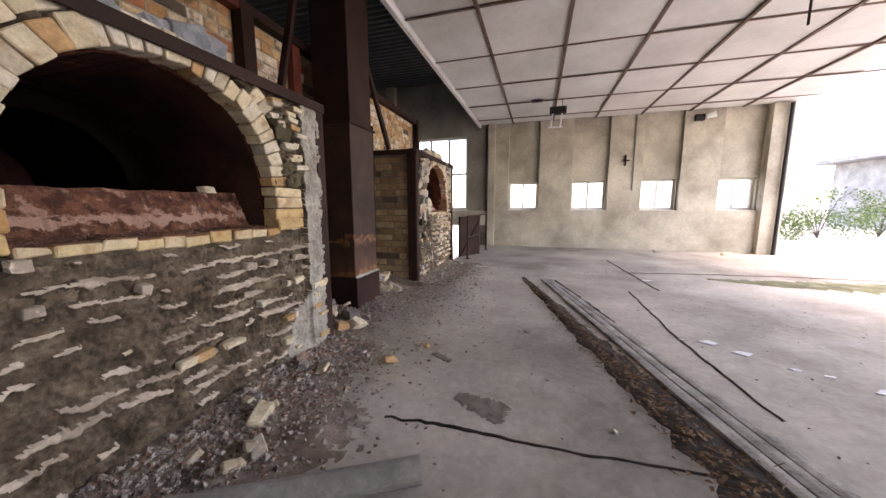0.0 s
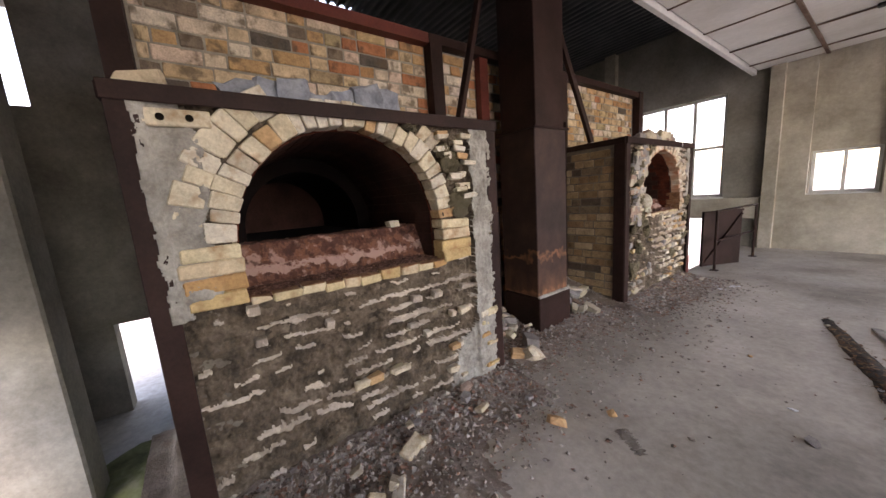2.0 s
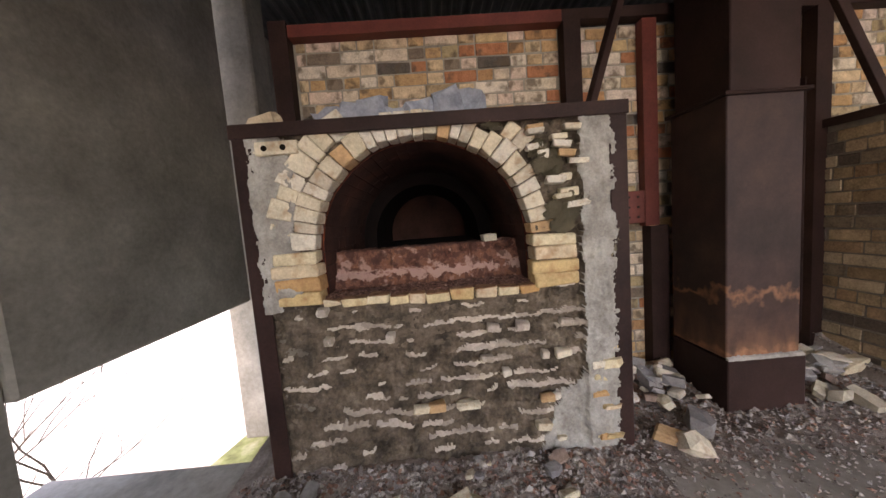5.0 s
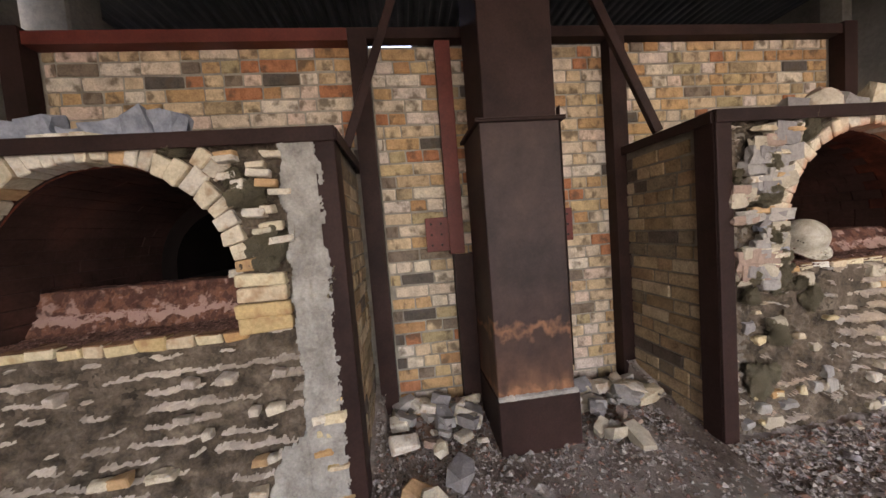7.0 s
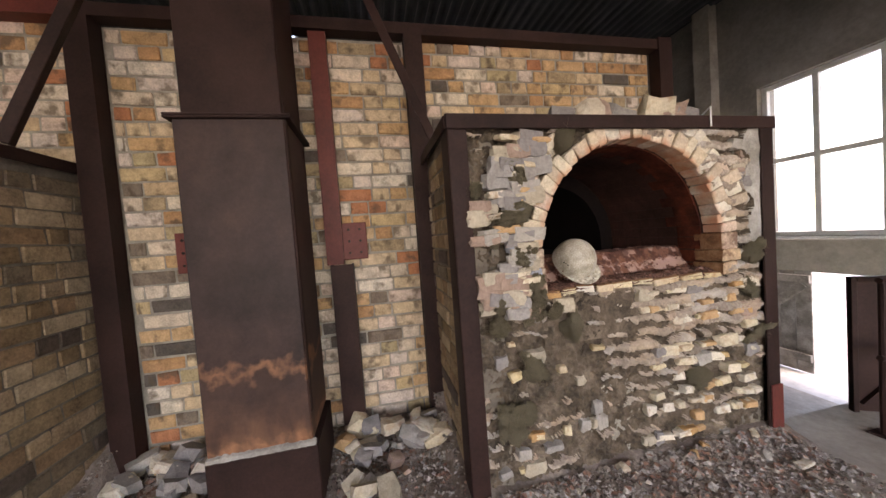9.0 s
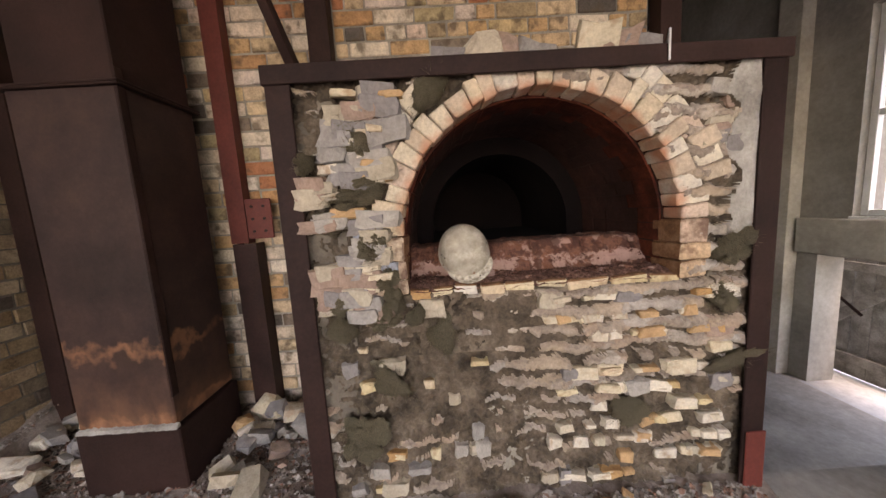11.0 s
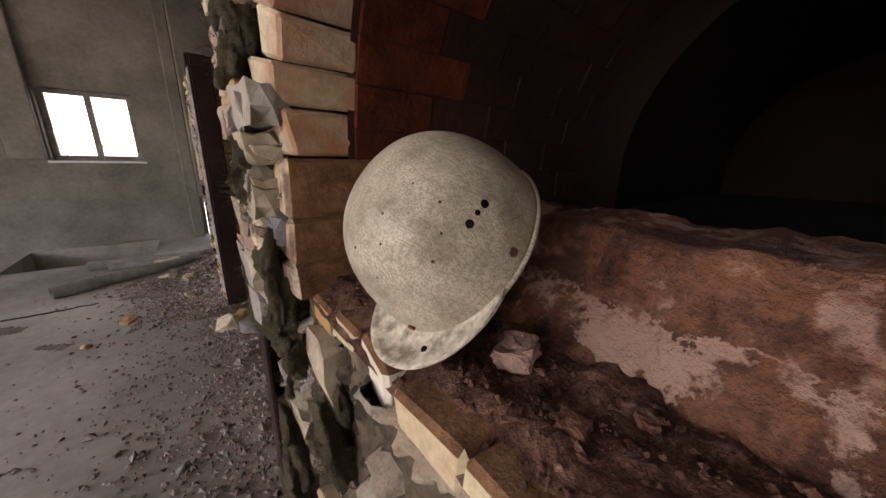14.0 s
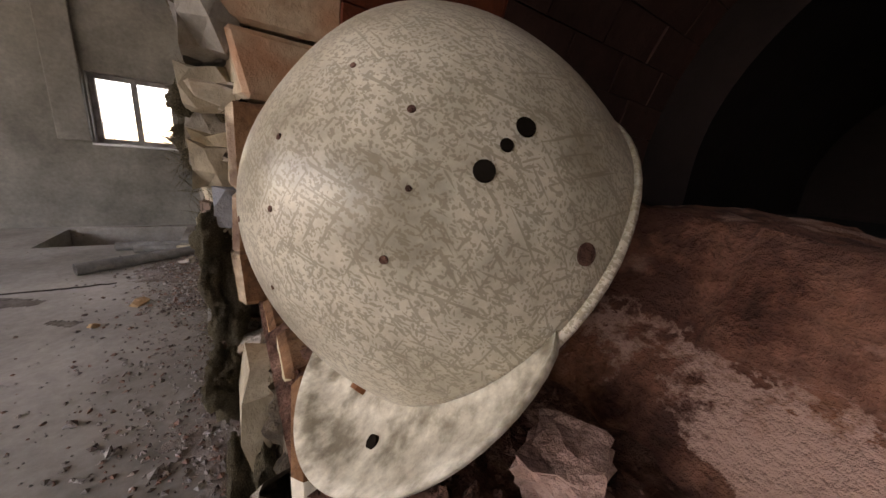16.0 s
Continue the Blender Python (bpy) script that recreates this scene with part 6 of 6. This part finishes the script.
for cx, cy, s in ((1.55, 2.75, 0.10), (1.75, 2.55, 0.05), (1.42, 2.9, 0.09), (2.1, 2.35, 0.10), (2.2, 2.28, 0.09), (2.28, 2.42, 0.07), (1.9, 2.5, 0.04), (1.22, 2.9, 0.04), (-1.02, 5.42, 0.06), (-1.1, 5.55, 0.05), (-0.95, 5.6, 0.04), (-0.93, 5.66, 0.07), (-1.2, 5.62, 0.10), (1.6, 5.2, 0.12), (0.2, 3.6, 0.03), (-0.1, 3.0, 0.03)):
    a0 = r.uniform(0, 6)
    pts = [(cx + s * r.uniform(0.5, 1.1) * math.cos(a0 + q), cy + s * r.uniform(0.25, 0.6) * math.sin(a0 + q)) for q in (0, 1.4, 2.9, 4.4)]
    scrap(pts, 0.001, PAPER, "pale broken glass shard on the dusty floor")


# ---------------------------------------------------------------- rails, door, panel, lamp and pipes
def build_rail():
    ob = thing("stair_rail", "brown tubular steel stair rail with two posts", "railing")
    P = [Vector((-1.34, 6.42, 0)), Vector((-1.18, 7.84, 0))]
    for p in P:
        bm = bmesh.new()
        tube(bm, p, p + Vector((0, 0, 0.90)), 0.018, 10)
        part("post", bm, STEEL, ob)
        bm = bmesh.new()
        box(bm, (p.x - 0.05, p.y - 0.05, 0.001), (p.x + 0.05, p.y + 0.05, 0.010), 0.002)
        part("base_plate", bm, STEEL, ob)
    for z in (0.89, 0.45):
        bm = bmesh.new()
        tube(bm, P[0] + Vector((0, -0.03, z)), P[1] + Vector((0, 0.05, z)), 0.017, 10)
        part("rail_bar", bm, STEEL, ob)


build_rail()
ob = thing("stair_screen", "rusty brown sheet-steel panel standing at the stairwell edge", "screen")
for nm, lo, hi in (("sheet", (0, -0.006, 0.0), (0.68, 0.006, 0.84)), ("edge_angle", (0, -0.03, 0.84), (0.68, 0.01, 0.87)), ("edge_angle", (-0.03, -0.03, 0.0), (-0.001, 0.01, 0.87))):
    one_box(nm, lo, hi, STEEL, ob, bevel=0.002)
bm = bmesh.new()
beam(bm, (0.02, -0.02, 0.05), (0.66, -0.02, 0.80), 0.03, 0.02)
part("stiffener", bm, STEEL, ob)
ob.location, ob.rotation_euler = (-1.55, 6.62, 0.0), (0, 0, radians(62))


def build_door():
    ob = thing("plank_door", "weathered grey plank door leaf standing open outside", "door")
    for i in range(6):
        one_box("plank", (-4.42 + 0.18 * i, 9.50, LOW + 0.02), (-4.42 + 0.18 * i + 0.174, 9.53, 0.95), WOOD, ob, bevel=0.004)
    for z in (-0.82, 0.30):
        one_box("ledger", (-4.42, 9.462, z), (-3.35, 9.498, z + 0.11), WOOD, ob, bevel=0.004)
    bm = bmesh.new()
    beam(bm, (-4.38, 9.482, -0.66), (-3.42, 9.482, 0.28), 0.035, 0.11)
    part("brace_board", bm, WOOD, ob)
    bm = bmesh.new()
    beam(bm, (-4.38, 9.45, 0.28), (-3.75, 9.45, -0.2), 0.012, 0.03)
    part("dark_bar", bm, STEEL, ob, "dark iron bar")
    ob.location = (0, 0, -0.005)


build_door()


def build_lamp():
    ob = thing("ceiling_lamp", "black hanging lamp box with two white tubes below", "lamp")
    bm = bmesh.new()
    box(bm, (0.20, 7.0, 2.93), (0.52, 7.16, 3.06), 0.01)
    part("housing", bm, BLACK, ob)
    for x in (0.26, 0.44):
        bm = bmesh.new()
        tube(bm, (x, 7.08, 3.055), (x, 7.08, CEIL - 0.012), 0.006, 6)
        part("hanger", bm, BLACK, ob)
        bm = bmesh.new()
        tube(bm, (x, 7.06, 2.93), (x - 0.03, 7.02, 2.66), 0.016, 10)
        part("tube", bm, LAMP_TUBE, ob, "white lamp tube")
    bm = bmesh.new()
    tube(bm, (0.18, 7.02, 2.66), (0.46, 7.02, 2.66), 0.012, 8)
    part("cross_bar", bm, LAMP_TUBE, ob)


build_lamp()
ob = thing("ceiling_spot", "small dark ceiling fitting on the white panels", "lamp")
one_box("case", (-0.16, 6.98, CEIL - 0.045), (0.06, 7.1, CEIL - 0.014), BLACK, ob, bevel=0.012)
ob = thing("hanging_rod", "thin black rod hanging from the ceiling", "rod")
bm = bmesh.new()
tube(bm, (2.6, 4.35, 2.9), (2.6, 4.35, CEIL - 0.012), 0.012, 8)
part("rod", bm, BLACK, ob)
ob = thing("wall_conduit", "thin grey conduit running down the rendered wall", "conduit")
bm = bmesh.new()
tube(bm, (2.22, NORTH - 0.02, 1.45), (2.22, NORTH - 0.02, CEIL - 0.02), 0.014, 8)
part("pipe", bm, FRAME_GREY, ob)
ob = thing("wall_bracket", "small dark iron bracket on the rendered wall", "bracket")
one_box("stem", (2.02, NORTH - 0.05, 2.05), (2.05, NORTH - 0.003, 2.30), STEEL, ob)
one_box("arm", (1.96, NORTH - 0.08, 2.15), (2.11, NORTH - 0.052, 2.18), STEEL, ob)
ob = thing("wall_lamp", "broken grey wall lamp hanging under the ceiling", "lamp")
one_box("base", (3.38, NORTH - 0.08, 2.98), (3.56, NORTH - 0.003, 3.12), BLACK, ob, bevel=0.01)
bm = bmesh.new()
tube(bm, (3.56, NORTH - 0.1, 3.05), (3.72, NORTH - 0.14, 3.10), 0.05, 14, 0.09)
part("shade", bm, WHITE, ob, "dented white shade")
ob = thing("rain_pipe", "dark rain pipe at the corner of the rendered wall", "pipe")
bm = bmesh.new()
tube(bm, (5.02, NORTH - 0.2, -0.05), (5.02, NORTH - 0.2, CEIL - 0.03), 0.035, 12)
part("pipe", bm, BLACK, ob)


def floor_pipe(a, b, rad, material, label):
    ob = thing("floor_pipe", label, "pipe", group="pipes on the floor")
    a, b = Vector((*a, rad + 0.002)), Vector((*b, rad + 0.002))
    bm = bmesh.new()
    d = (b - a).to_track_quat("Z", "Y").to_matrix()
    n = 20
    rings = []
    for p, rr in ((a, rad), (b, rad), (b, rad * 0.8), (a, rad * 0.8)):
        rings.append([bm.verts.new(p + d @ Vector((rr * math.cos(2 * math.pi * i / n), rr * math.sin(2 * math.pi * i / n), 0))) for i in range(n)])
    for q in range(4):
        for i in range(n):
            bm.faces.new((rings[q][i], rings[q][(i + 1) % n], rings[(q + 1) % 4][(i + 1) % n], rings[(q + 1) % 4][i]))
    part("pipe_wall", bm, material, ob, smooth=False)


PIPE = mat("grey_cement_pipe", [(0.19, 0.18, 0.165), (0.30, 0.29, 0.265)], 5, 50, 0.9, 0.3)
floor_pipe((-0.36, 1.02), (-1.30, 0.50), 0.052, PIPE, "grey cement pipe lying by the pit")
floor_pipe((-0.45, 0.20), (-1.40, 0.28), 0.045, PIPE, "grey cement pipe lying by the pit")
floor_pipe((-0.62, 0.34), (-1.46, 0.40), 0.04, PIPE, "grey cement pipe lying by the pit")

# ---------------------------------------------------------------- outside
def build_moss():
    V, F = [], []
    n = 40
    V.append((-3.4, -0.4, LOW - 0.146))
    for i in range(n):
        a = 2 * math.pi * i / n
        rr = 1.0 + 0.35 * noise.noise(Vector((math.cos(a) * 1.5, math.sin(a) * 1.5, 3)))
        V.append((-3.2 + 1.5 * rr * math.cos(a), -0.45 + 1.0 * rr * math.sin(a), LOW - 0.149))
    for i in range(n):
        F.append((0, 1 + i, 1 + (i + 1) % n))
    tagged(raw("moss_patch", V, F, MOSS), "green moss on the concrete by the column", "moss", kind="stuff")


build_moss()


def branch(bm, a, d, l, rad, depth, rr):
    pts = [Vector(a)]
    d = Vector(d).normalized()
    n = 5
    for i in range(n):
        d = (d + Vector((rr.uniform(-0.25, 0.25), rr.uniform(-0.25, 0.25), rr.uniform(-0.2, 0.2)))).normalized()
        pts.append(pts[-1] + d * l / n)
        tube(bm, pts[-2], pts[-1], rad * (1 - 0.7 * i / n), 5, rad * (1 - 0.7 * (i + 1) / n))
        if depth and i > 0 and rr.random() < 0.8:
            branch(bm, pts[-1], d + Vector((rr.uniform(-0.9, 0.9), rr.uniform(-0.9, 0.9), rr.uniform(-0.3, 0.8))), l * 0.5, rad * 0.5, depth - 1, rr)


BARK = mat("dark_bark", [(0.04, 0.032, 0.026), (0.075, 0.062, 0.05)], 10, 80, 0.9, 0.5)
for i, (x, y, d) in enumerate(((-2.2, -3.2, (-0.75, 0.2, 0.35)), (-1.9, -2.6, (-0.9, 0.1, 0.2)), (-3.2, -3.0, (0.2, 0.2, 0.9)), (-0.6, -3.2, (0.2, 0.1, 0.95)))):
    ob = thing("bare_shrub", "thin leafless shrub against the white sky outside", "shrub", group="bare shrubs")
    bm = bmesh.new()
    rr = random.Random(130 + i)
    for q in range(3):
        branch(bm, (x, y, LOW - 0.16), Vector(d) + Vector((rr.uniform(-0.3, 0.3), rr.uniform(-0.3, 0.3), rr.uniform(0, 0.3))), 1.8 if i < 3 else 3.2, 0.012, 2, rr)
    part("twig_work", bm, BARK, ob)


def build_bush(x, y, z, w, h, seed):
    ob = thing("green_bush", "sunlit green bush outside the open side", "bush", group="bushes in the yard")
    rr = random.Random(seed)
    bm = bmesh.new()
    for q in range(6):
        branch(bm, (x, y, z), (rr.uniform(-0.5, 0.5), rr.uniform(-0.5, 0.5), 1), h * 0.9, 0.02, 1, rr)
    part("stems", bm, BARK, ob)
    V, F = [], []
    for c in range(26):
        a, e = rr.uniform(0, 6.3), rr.random()
        cx, cy, cz = x + w * 0.5 * math.cos(a) * rr.random() ** 0.5, y + w * 0.5 * math.sin(a) * rr.random() ** 0.5, z + h * (0.15 + 0.85 * e)
        for l in range(60):
            p = Vector((rr.gauss(0, 0.16), rr.gauss(0, 0.16), rr.gauss(0, 0.14))) + Vector((cx, cy, cz))
            u = Vector((rr.uniform(-1, 1), rr.uniform(-1, 1), rr.uniform(-1, 1))).normalized() * rr.uniform(0.03, 0.06)
            v = u.cross(Vector((rr.uniform(-1, 1), rr.uniform(-1, 1), rr.uniform(-1, 1)))).normalized() * 0.025
            b = len(V)
            V += [p - u, p + v, p + u, p - v]
            F.append((b, b + 1, b + 2, b + 3))
    tagged(raw("leaves", V, F, GREEN, ob), kind="stuff")


build_bush(9.2, 14.0, -0.05, 2.4, 1.5, 1)
build_bush(11.5, 15.0, -0.05, 2.8, 1.3, 2)
build_bush(7.6, 13.2, -0.05, 1.4, 0.8, 3)


def build_shed():
    ob = thing("yard_shed", "low grey shed across the bright yard", "shed")
    one_box("wall", (16.0, 17.0, -0.06), (30.0, 24.0, 3.3), SHED, ob, bevel=0)
    bm = bmesh.new()
    box(bm, (15.2, 16.2, 3.32), (30.8, 24.8, 3.55), 0.02)
    part("roof", bm, SHED, ob)
    for i in range(4):
        one_box("pier", (16.2 + 3.5 * i, 16.94, -0.05), (16.8 + 3.5 * i, 16.998, 3.3), CONCRETE_DARK, ob, bevel=0)
    one_box("gate", (18.0, 16.95, -0.05), (19.6, 16.998, 2.2), STEEL, ob, bevel=0)


build_shed()


# ---------------------------------------------------------------- bricks of the walls, last
brick_run(wall_b, "x", BACK, 0.23, 2.13, 1.80, 2.66, 41)
brick_run(wall_b, "x", BACK, 2.25, 4.0, 0.0, 2.66, 42)
brick_run(wall_b, "x", BACK, 4.09, 5.97, 1.80, 2.66, 43)
# Side bricks facing the bay carry its shade in their palette.
brick_run(kiln_1, "y+", K1.y1 - 0.03, BACK + 0.01, FX - 0.10, 0.0, TOP - 0.06, 44, BRICK_SHADED)
brick_run(kiln_2, "y-", K2.y0 + 0.03, BACK + 0.01, FX - 0.10, 0.0, TOP - 0.06, 45, BRICK_SHADED)
